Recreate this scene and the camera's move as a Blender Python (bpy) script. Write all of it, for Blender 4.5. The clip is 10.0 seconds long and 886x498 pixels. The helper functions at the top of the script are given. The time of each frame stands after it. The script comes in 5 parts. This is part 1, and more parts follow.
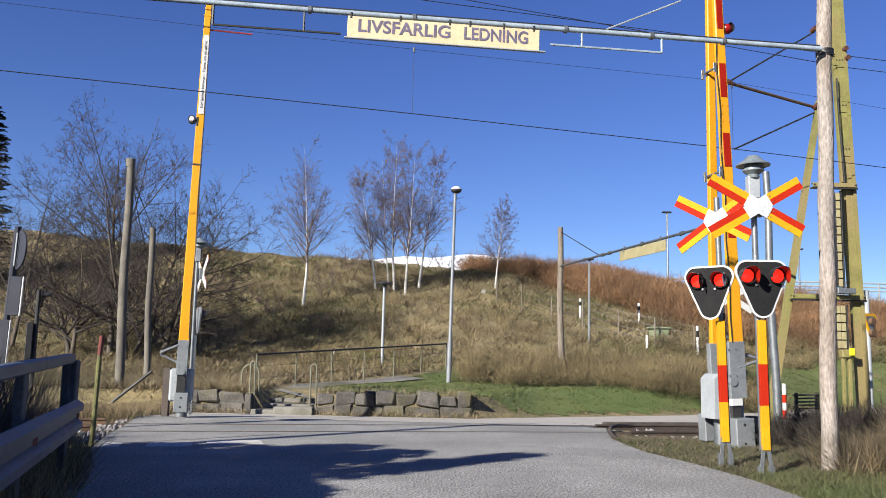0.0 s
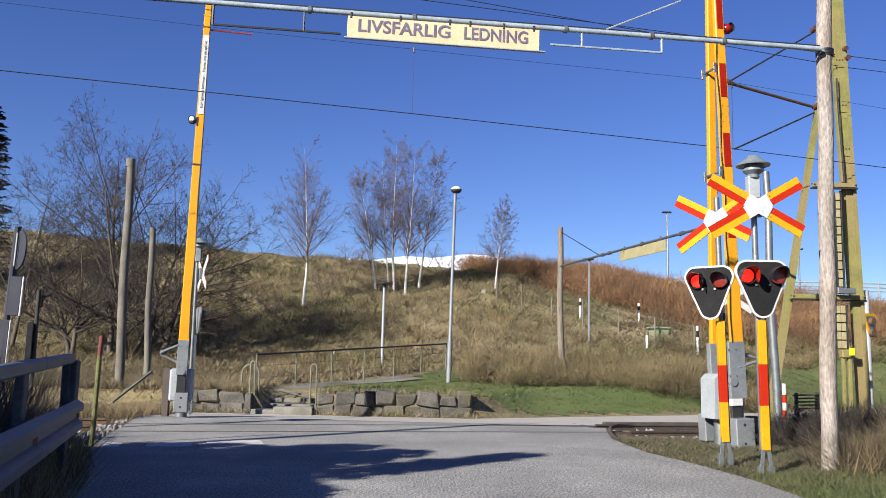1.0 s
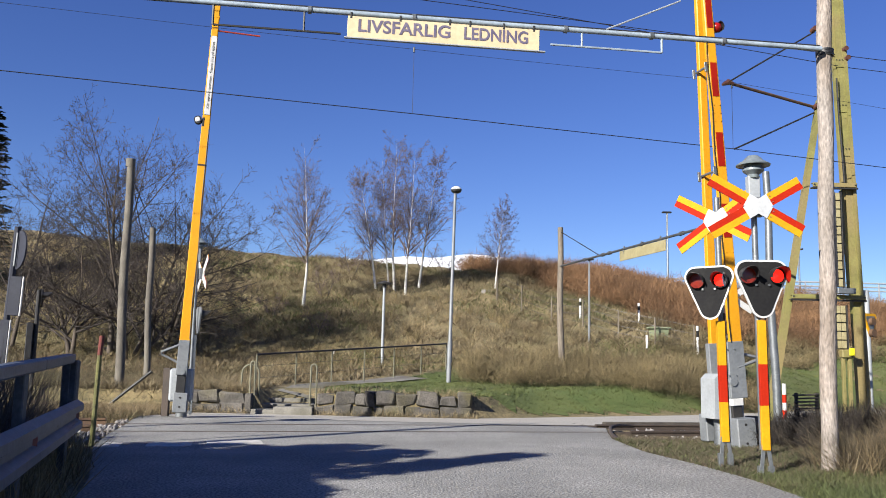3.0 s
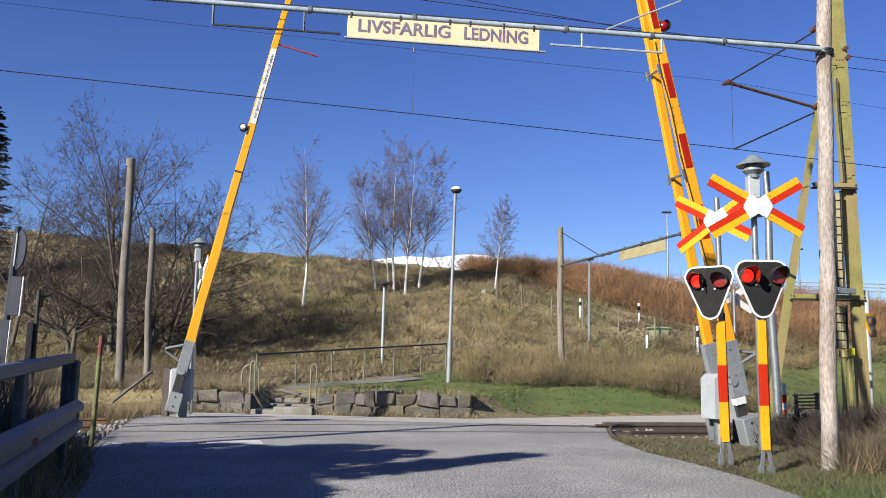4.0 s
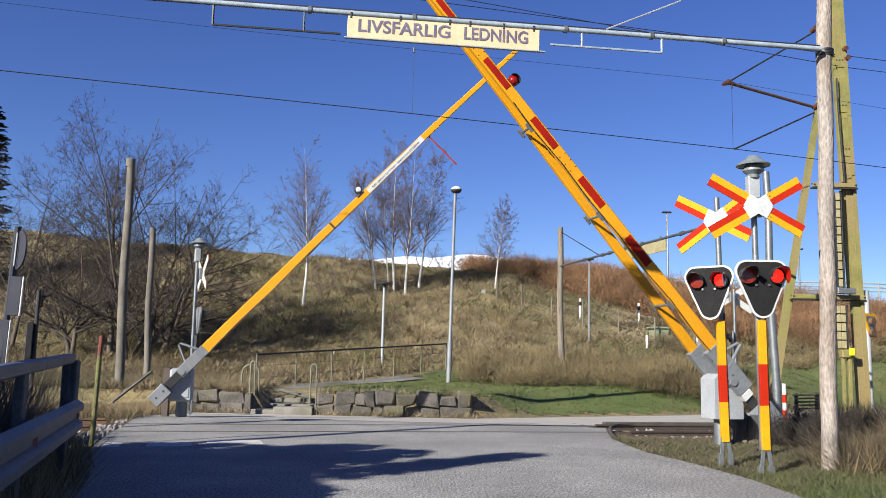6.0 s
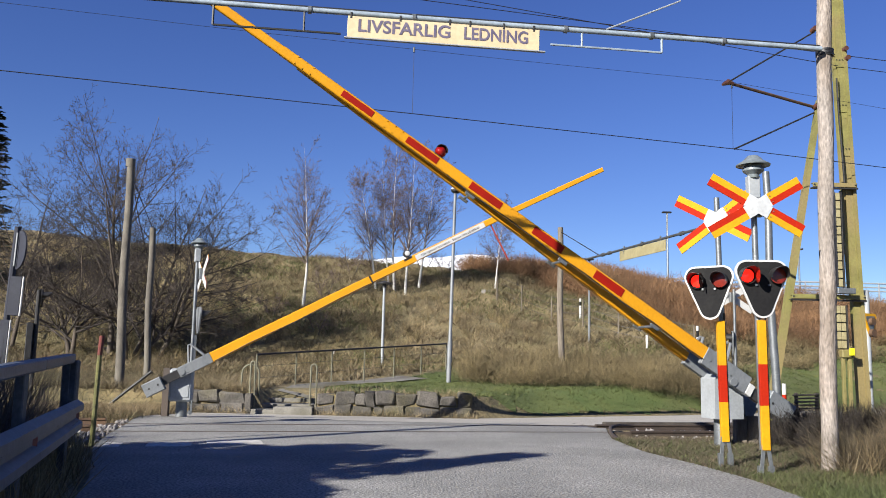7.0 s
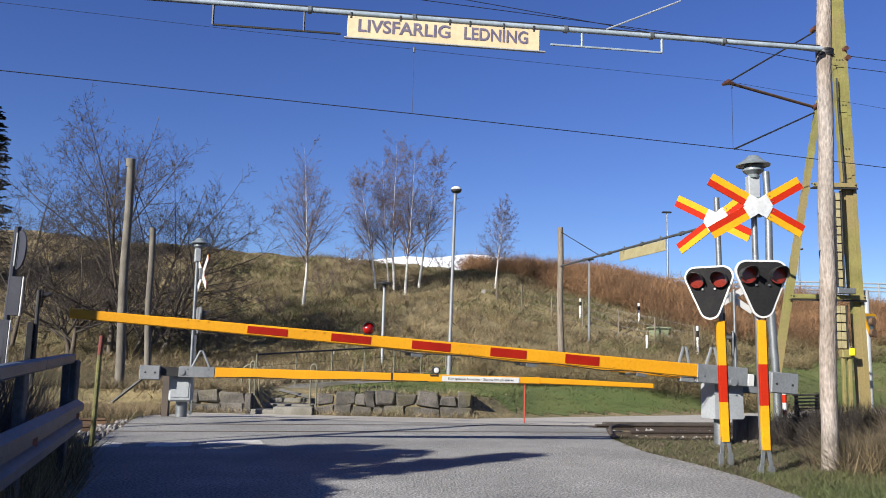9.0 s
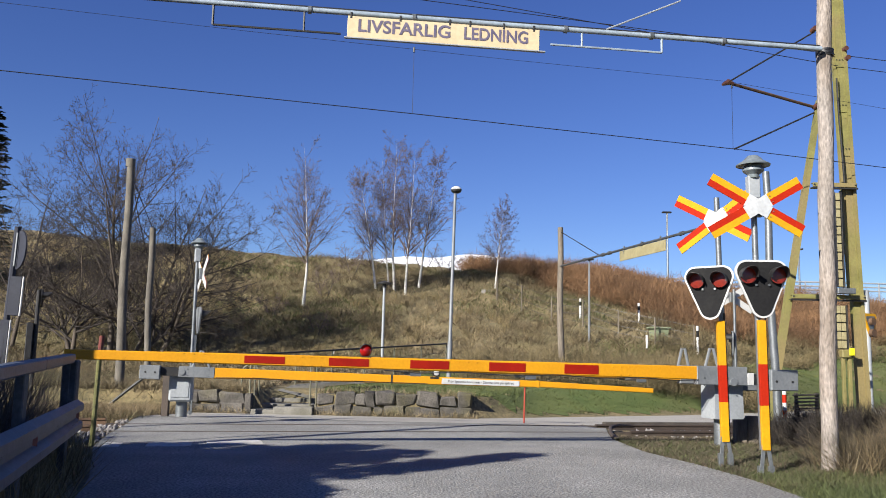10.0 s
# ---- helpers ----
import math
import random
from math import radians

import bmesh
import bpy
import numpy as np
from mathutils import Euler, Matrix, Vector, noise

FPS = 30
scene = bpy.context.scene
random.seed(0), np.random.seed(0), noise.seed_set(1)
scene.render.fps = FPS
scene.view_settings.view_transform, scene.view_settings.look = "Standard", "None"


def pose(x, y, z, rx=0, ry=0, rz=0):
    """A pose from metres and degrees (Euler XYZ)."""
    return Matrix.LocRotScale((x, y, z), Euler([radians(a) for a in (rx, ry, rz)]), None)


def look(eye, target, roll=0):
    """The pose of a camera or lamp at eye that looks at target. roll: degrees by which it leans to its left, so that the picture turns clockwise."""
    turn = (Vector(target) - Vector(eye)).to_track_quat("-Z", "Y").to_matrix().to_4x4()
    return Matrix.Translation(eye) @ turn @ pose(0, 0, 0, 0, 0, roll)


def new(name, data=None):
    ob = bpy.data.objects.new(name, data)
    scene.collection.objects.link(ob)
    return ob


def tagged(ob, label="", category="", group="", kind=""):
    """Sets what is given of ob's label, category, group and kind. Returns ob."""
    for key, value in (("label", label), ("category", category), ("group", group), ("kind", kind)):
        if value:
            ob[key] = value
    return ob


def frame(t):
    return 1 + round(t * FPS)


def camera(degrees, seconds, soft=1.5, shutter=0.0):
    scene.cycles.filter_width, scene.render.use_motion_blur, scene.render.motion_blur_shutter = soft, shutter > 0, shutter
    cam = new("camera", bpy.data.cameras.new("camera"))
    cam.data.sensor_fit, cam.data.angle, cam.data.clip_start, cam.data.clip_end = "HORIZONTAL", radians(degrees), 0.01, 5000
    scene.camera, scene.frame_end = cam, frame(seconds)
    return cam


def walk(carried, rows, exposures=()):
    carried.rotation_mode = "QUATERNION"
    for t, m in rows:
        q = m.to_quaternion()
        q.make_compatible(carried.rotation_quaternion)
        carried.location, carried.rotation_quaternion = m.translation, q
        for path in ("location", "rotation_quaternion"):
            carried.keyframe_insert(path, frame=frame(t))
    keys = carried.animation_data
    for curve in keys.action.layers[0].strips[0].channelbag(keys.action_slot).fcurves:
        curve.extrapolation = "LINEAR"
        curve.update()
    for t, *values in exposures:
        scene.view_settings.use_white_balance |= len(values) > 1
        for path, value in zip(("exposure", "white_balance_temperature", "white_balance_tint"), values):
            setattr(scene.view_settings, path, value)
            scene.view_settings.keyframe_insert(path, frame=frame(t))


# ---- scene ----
cam = camera(55.19, 10.0, soft=0.95)
CAM_POSE = pose(0, 0, 1.2, 97.557, 0, 0) @ pose(0, 0, 0, 0, 0, 1.3)
walk(cam, [(0.0, CAM_POSE), (10.0, CAM_POSE)], exposures=[(0.0, 1.38), (5.5, 1.36), (7.0, 1.31), (10.0, 1.26)])

# ---- light: low winter sun from behind and left of the road, clear sky ----
SUN_AZ, SUN_EL = radians(223), radians(26)
world = bpy.data.worlds.new("sky_world")
world.use_nodes = True
scene.world = world
wn = world.node_tree
sky = wn.nodes.new("ShaderNodeTexSky")
sky.sky_type = "NISHITA"
sky.sun_disc = False
sky.sun_elevation, sky.sun_rotation = SUN_EL, SUN_AZ
sky.air_density, sky.dust_density, sky.ozone_density = 0.9, 0.0, 5.0
deep = wn.nodes.new("ShaderNodeHueSaturation")
deep.inputs["Hue"].default_value, deep.inputs["Saturation"].default_value = 0.521, 1.13
wn.links.new(sky.outputs[0], deep.inputs["Color"])
wn.links.new(deep.outputs[0], wn.nodes["Background"].inputs[0])
wn.nodes["Background"].inputs[1].default_value = 0.05
sun_data = bpy.data.lights.new("sun", "SUN")
sun_data.energy, sun_data.angle, sun_data.color = 5.0, radians(0.6), (1.0, 0.95, 0.86)
sun = new("sun", sun_data)
sun.matrix_world = look((math.sin(SUN_AZ) * math.cos(SUN_EL) * 60, math.cos(SUN_AZ) * math.cos(SUN_EL) * 60, math.sin(SUN_EL) * 60), (0, 0, 0))


# ---- materials ----
def mat(name, col, col2=None, rough=0.7, metal=0.0, scale=6.0, fine=60.0, bump=0.2, amount=0.5, glow=0.0, stretch=(1, 1, 1), third=None, island=0.0, contrast=(0.35, 0.65)):
    """Two-scale noise between col and col2, fine relief, optional variation per piece."""
    m = bpy.data.materials.new(name)
    m.use_nodes = True
    nt = m.node_tree
    N, L = nt.nodes, nt.links
    b = N["Principled BSDF"]
    b.inputs["Roughness"].default_value, b.inputs["Metallic"].default_value = rough, metal
    tc = N.new("ShaderNodeTexCoord")
    mp = N.new("ShaderNodeMapping")
    mp.inputs["Scale"].default_value = stretch
    L.new(tc.outputs["Object"], mp.inputs[0])
    col2 = col2 or tuple(c * 0.78 for c in col)
    n1, n2 = N.new("ShaderNodeTexNoise"), N.new("ShaderNodeTexNoise")
    for n, s, d in ((n1, scale, 5), (n2, fine, 3)):
        n.inputs["Scale"].default_value, n.inputs["Detail"].default_value = s, d
        L.new(mp.outputs[0], n.inputs["Vector"])
    r1 = N.new("ShaderNodeMapRange")
    r1.inputs[1].default_value, r1.inputs[2].default_value = contrast
    L.new(n1.outputs[0], r1.inputs[0])
    mx = N.new("ShaderNodeMix")
    mx.data_type = "RGBA"
    mx.inputs[6].default_value, mx.inputs[7].default_value = (*col, 1), (*col2, 1)
    L.new(r1.outputs[0], mx.inputs[0])
    out = mx.outputs[2]
    if third:
        n3 = N.new("ShaderNodeTexNoise")
        n3.inputs["Scale"].default_value, n3.inputs["Detail"].default_value = scale * 0.23, 4
        L.new(mp.outputs[0], n3.inputs["Vector"])
        r3 = N.new("ShaderNodeMapRange")
        r3.inputs[1].default_value, r3.inputs[2].default_value = 0.45, 0.62
        L.new(n3.outputs[0], r3.inputs[0])
        m3 = N.new("ShaderNodeMix")
        m3.data_type = "RGBA"
        m3.inputs[7].default_value = (*third, 1)
        L.new(r3.outputs[0], m3.inputs[0])
        L.new(out, m3.inputs[6])
        out = m3.outputs[2]
    hs = N.new("ShaderNodeHueSaturation")
    va = N.new("ShaderNodeMapRange")
    va.inputs[3].default_value, va.inputs[4].default_value = 1 - amount * 0.5, 1 + amount * 0.5
    va.inputs[1].default_value, va.inputs[2].default_value = 0.3, 0.7
    L.new(n2.outputs[0], va.inputs[0])
    vout = va.outputs[0]
    if island:
        g = N.new("ShaderNodeNewGeometry")
        vi = N.new("ShaderNodeMapRange")
        vi.inputs[3].default_value, vi.inputs[4].default_value = 1 - island, 1 + island
        L.new(g.outputs["Random Per Island"], vi.inputs[0])
        oi = N.new("ShaderNodeObjectInfo")
        vo = N.new("ShaderNodeMapRange")
        vo.inputs[3].default_value, vo.inputs[4].default_value = 1 - island * 0.5, 1 + island * 0.5
        L.new(oi.outputs["Random"], vo.inputs[0])
        for src in (vi, vo):
            mu = N.new("ShaderNodeMath")
            mu.operation = "MULTIPLY"
            L.new(vout, mu.inputs[0])
            L.new(src.outputs[0], mu.inputs[1])
            vout = mu.outputs[0]
    L.new(vout, hs.inputs["Value"])
    L.new(out, hs.inputs["Color"])
    L.new(hs.outputs[0], b.inputs["Base Color"])
    if bump:
        bp = N.new("ShaderNodeBump")
        bp.inputs["Strength"].default_value, bp.inputs["Distance"].default_value = bump, 0.02
        L.new(n2.outputs[0], bp.inputs["Height"])
        L.new(bp.outputs[0], b.inputs["Normal"])
    if glow:
        b.inputs["Emission Color"].default_value, b.inputs["Emission Strength"].default_value = (*col, 1), glow
    return m


M = {}
M["asphalt"] = mat("asphalt", (0.178, 0.177, 0.171), (0.222, 0.219, 0.211), 0.9, scale=1.6, fine=38, bump=0.8, amount=1.3, third=(0.157, 0.155, 0.15))
M["pale_asphalt"] = mat("pale_asphalt", (0.262, 0.248, 0.227), (0.297, 0.283, 0.259), 0.9, scale=1.2, fine=40, bump=0.3, amount=0.4)
M["earth"] = mat("earth_and_turf", (0.164, 0.125, 0.063), (0.0966, 0.0816, 0.0397), 0.95, scale=0.9, fine=14, bump=0.8, amount=0.9, third=(0.0879, 0.0729, 0.0291))
M["gravel"] = mat("gravel", (0.175, 0.164, 0.151), (0.117, 0.105, 0.0931), 0.9, scale=4, fine=22, bump=1.0, amount=1.0, third=(0.0931, 0.0699, 0.0408))
M["ballast"] = mat("ballast_stone", (0.21, 0.198, 0.192), (0.14, 0.128, 0.123), 0.85, scale=9, fine=70, bump=0.3, amount=0.3, island=0.35)
M["lawn"] = mat("lawn_turf", (0.0496, 0.0758, 0.0146), (0.0699, 0.0905, 0.0204), 0.95, scale=1.4, fine=30, bump=0.6, amount=0.5, third=(0.0729, 0.0816, 0.0233))
M["grass_green"] = mat("green_grass_blade", (0.0438, 0.0612, 0.0128), (0.0758, 0.0846, 0.021), 0.7, scale=0.8, fine=5, bump=0, amount=0.3, island=0.35)
M["grass_dry"] = mat("dry_grass_blade", (0.244, 0.191, 0.111), (0.174, 0.139, 0.0783), 0.85, scale=0.45, fine=2.5, bump=0, amount=0.7, island=0.45, third=(0.104, 0.0914, 0.0452))
M["verge_green"] = mat("dark_verge_grass_blade", (0.0296, 0.0435, 0.0104), (0.0522, 0.0574, 0.0174), 0.8, scale=0.8, fine=5, bump=0, amount=0.4, island=0.4)
M["straw"] = mat("straw", (0.164, 0.123, 0.0641), (0.0992, 0.0729, 0.0379), 0.8, scale=1.5, fine=5, bump=0, amount=0.5, island=0.45)
M["twig_rust"] = mat("rusty_brown_twigs", (0.161, 0.087, 0.04), (0.104, 0.0557, 0.0261), 0.85, scale=0.35, fine=2, bump=0, amount=0.6, island=0.4)
M["hedge_twig"] = mat("dull_tan_hedge_twigs", (0.15, 0.115, 0.055), (0.09, 0.07, 0.034), 0.85, scale=0.7, fine=3, bump=0, amount=0.6, island=0.4)
M["twig_tan"] = mat("tan_twigs", (0.169, 0.128, 0.0583), (0.111, 0.0846, 0.0379), 0.8, scale=0.7, fine=3, bump=0, amount=0.6, island=0.4)
M["bark"] = mat("grey_brown_bark", (0.0879, 0.0699, 0.0536), (0.0525, 0.0419, 0.0326), 0.9, scale=3, fine=30, bump=0.5, amount=0.5, island=0.25)
M["birch_bark"] = mat("birch_bark", (0.419, 0.402, 0.373), (0.35, 0.332, 0.303), 0.8, scale=5, fine=12, bump=0.3, amount=0.5, stretch=(1, 1, 2.2), contrast=(0.5, 0.75))
M["birch_twig"] = mat("birch_twig", (0.109, 0.0766, 0.0696), (0.0783, 0.0557, 0.0505), 0.85, scale=3, fine=9, bump=0, amount=0.4, island=0.3)
M["needles"] = mat("dark_needles", (0.0105, 0.0175, 0.0105), (0.0204, 0.0291, 0.0117), 0.8, scale=3, fine=10, bump=0, amount=0.5, island=0.4)
M["yellow"] = mat("yellow_paint", (0.501, 0.233, 0.007), (0.466, 0.21, 0.007), 0.42, scale=2.0, fine=25, bump=0.06, amount=0.14)
M["sign_yellow"] = mat("yellow_enamel", (0.455, 0.231, 0.0047), (0.408, 0.198, 0.0047), 0.55, scale=3.0, fine=30, bump=0.04, amount=0.14)
M["red"] = mat("red_reflective_paint", (0.233, 0.0082, 0.0023), (0.192, 0.0064, 0.0023), 0.6, scale=4, fine=40, bump=0.05, amount=0.2)
M["sign_red"] = mat("red_enamel", (0.303, 0.0128, 0.0011), (0.262, 0.0105, 0.0011), 0.7, scale=4, fine=40, bump=0.04, amount=0.18)
M["white"] = mat("white_enamel", (0.455, 0.455, 0.455), (0.397, 0.397, 0.391), 0.4, scale=4, fine=40, bump=0.05, amount=0.15)
M["cross_white"] = mat("weathered_white_plate", (0.385, 0.397, 0.408), (0.326, 0.338, 0.35), 0.5, scale=4, fine=30, bump=0.05, amount=0.2)
M["grey_paint"] = mat("pale_grey_painted_steel", (0.251, 0.268, 0.283), (0.21, 0.225, 0.239), 0.5, scale=3, fine=30, bump=0.08, amount=0.2)
M["steel"] = mat("galvanised_steel", (0.175, 0.186, 0.198), (0.128, 0.14, 0.146), 0.45, metal=0.6, scale=7, fine=40, bump=0.1, amount=0.35)
M["rail_steel"] = mat("rusty_rail_steel", (0.0992, 0.0553, 0.0291), (0.0641, 0.0361, 0.0222), 0.75, metal=0.1, scale=6, fine=40, bump=0.3, amount=0.5)
M["black"] = mat("black_board_paint", (0.0082, 0.0082, 0.0093), (0.0128, 0.0128, 0.0128), 0.8, scale=5, fine=30, bump=0.08, amount=0.4)
M["dark_metal"] = mat("dark_metal", (0.0175, 0.0175, 0.0192), (0.0291, 0.0274, 0.0262), 0.5, metal=0.3, scale=5, fine=30, bump=0.1, amount=0.3)
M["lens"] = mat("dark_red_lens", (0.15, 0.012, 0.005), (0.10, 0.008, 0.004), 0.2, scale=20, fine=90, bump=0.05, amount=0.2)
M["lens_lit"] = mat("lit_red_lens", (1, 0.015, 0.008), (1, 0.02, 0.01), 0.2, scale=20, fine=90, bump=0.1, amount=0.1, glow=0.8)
M["wood_pole"] = mat("weathered_pine_pole", (0.25, 0.215, 0.19), (0.15, 0.122, 0.10), 0.88, scale=5, fine=26, bump=0.7, amount=0.7, stretch=(1.6, 1.6, 0.5), third=(0.21, 0.19, 0.175))
M["old_wood"] = mat("grey_weathered_wood", (0.158, 0.134, 0.105), (0.0992, 0.0816, 0.0641), 0.9, scale=5, fine=26, bump=0.5, amount=0.5, stretch=(3, 3, 0.35))
M["concrete"] = mat("concrete", (0.21, 0.198, 0.181), (0.158, 0.151, 0.14), 0.9, scale=2.5, fine=30, bump=0.3, amount=0.3)
M["mast_green"] = mat("yellow_green_mast_paint", (0.158, 0.149, 0.0438), (0.117, 0.108, 0.0321), 0.6, scale=3, fine=25, bump=0.1, amount=0.3, third=(0.164, 0.128, 0.0525))
M["cream"] = mat("cream_enamel", (0.466, 0.385, 0.244), (0.431, 0.338, 0.21), 0.5, scale=2, fine=20, bump=0.05, amount=0.15)
M["letter"] = mat("faded_violet_grey_letter", (0.0641, 0.0553, 0.0992), (0.0992, 0.0846, 0.128), 0.6, scale=8, fine=40, bump=0, amount=0.3)
M["ink"] = mat("black_ink", (0.0117, 0.0117, 0.0117), None, 0.6, bump=0, amount=0.1)
M["stone"] = mat("grey_granite", (0.082, 0.074, 0.066), (0.036, 0.033, 0.028), 0.9, scale=3.5, fine=28, bump=0.9, amount=0.8, island=0.35, third=(0.068, 0.06, 0.03))
# pale colour that paints sunlit gaps on the shaded road
M["gap_paint"] = mat("sunlit_gap_paint", (0.419, 0.408, 0.385), (0.262, 0.251, 0.239), 0.8, scale=9, fine=50, bump=0.3, amount=0.3, contrast=(0.4, 0.72))
M["old_green"] = mat("faded_green_tube_paint", (0.128, 0.123, 0.0816), (0.0879, 0.0846, 0.0583), 0.7, scale=6, fine=30, bump=0.1, amount=0.3)
M["weeds"] = mat("dead_weed_stem", (0.085, 0.066, 0.042), (0.045, 0.036, 0.022), 0.85, scale=1.8, fine=6, bump=0, amount=0.6, island=0.5)
M["galv"] = mat("dull_galvanised_plate", (0.15, 0.16, 0.17), (0.12, 0.13, 0.14), 0.55, metal=0.1, scale=3, fine=25, bump=0.05, amount=0.25)
M["bell_grey"] = mat("grey_green_bell_paint", (0.14, 0.164, 0.175), (0.105, 0.123, 0.134), 0.4, scale=6, fine=35, bump=0.1, amount=0.25)
M["tube_blue"] = mat("pale_blue_grey_tube_paint", (0.24, 0.29, 0.34), (0.18, 0.22, 0.26), 0.45, scale=5, fine=30, bump=0.06, amount=0.25)
M["pole_grey"] = mat("dark_weathered_pole", (0.123, 0.111, 0.0905), (0.0816, 0.0729, 0.0612), 0.9, scale=4, fine=28, bump=0.4, amount=0.4, stretch=(2, 2, 0.5))
M["aged_steel"] = mat("aged_dark_galvanised_steel", (0.0699, 0.0758, 0.0816), (0.0438, 0.0466, 0.0513), 0.6, metal=0.3, scale=5, fine=30, bump=0.15, amount=0.4)
M["step_concrete"] = mat("worn_step_concrete", (0.169, 0.16, 0.14), (0.123, 0.117, 0.102), 0.9, scale=2.5, fine=30, bump=0.4, amount=0.4, third=(0.0758, 0.0699, 0.0466))
M["dark_twig"] = mat("dark_grey_twig", (0.0496, 0.0385, 0.0326), (0.0321, 0.0257, 0.0222), 0.9, scale=3, fine=12, bump=0, amount=0.3, island=0.3)
# bramble stems with the shade of a hollow put into the colour
M["bramble"] = mat("shade_dark_bramble_stem", (0.010, 0.008, 0.007), (0.02, 0.015, 0.012), 0.95, scale=3, fine=9, bump=0, amount=0.4, island=0.4)
M["rail_dark"] = mat("dark_tarnished_rail", (0.0438, 0.0303, 0.0233), (0.0291, 0.0216, 0.0175), 0.75, scale=6, fine=40, bump=0.3, amount=0.5)
M["wire"] = mat("dark_wire", (0.0291, 0.0291, 0.0321), None, 0.5, metal=0.4, bump=0, amount=0.2)
M["tag_yellow"] = mat("bright_yellow_plastic", (0.539, 0.478, 0.0087), None, 0.5, scale=6, fine=30, bump=0.03, amount=0.15)
M["cream_old"] = mat("dull_cream_panel", (0.244, 0.216, 0.117), (0.198, 0.169, 0.0879), 0.7, scale=6, fine=40, bump=0.1, amount=0.4)
M["snow"] = mat("snow", (0.658, 0.673, 0.704), (0.597, 0.62, 0.666), 0.7, scale=0.4, fine=3, bump=0.3, amount=0.08)
M["post_green"] = mat("mossy_yellow_paint", (0.0992, 0.0966, 0.0233), (0.0641, 0.0641, 0.0204), 0.7, scale=7, fine=40, bump=0.2, amount=0.5)
M["rust_red"] = mat("dull_red_paint", (0.128, 0.0175, 0.0117), (0.0816, 0.0175, 0.0117), 0.7, scale=7, fine=40, bump=0.2, amount=0.4)
M["orange"] = mat("orange_plastic", (0.262, 0.0291, 0.0117), (0.222, 0.0233, 0.0117), 0.5, scale=7, fine=40, bump=0, amount=0.2)
M["sleeper"] = mat("tarred_sleeper", (0.035, 0.0291, 0.0244), (0.0583, 0.0496, 0.0408), 0.9, scale=4, fine=30, bump=0.4, amount=0.5)


for key, level in (("sign_red", 0.15), ("sign_yellow", 0.2), ("red", 0.15), ("yellow", 0.3), ("black", 0.15), ("asphalt", 0.25), ("pale_asphalt", 0.25)):
    M[key].node_tree.nodes["Principled BSDF"].inputs["Specular IOR Level"].default_value = level


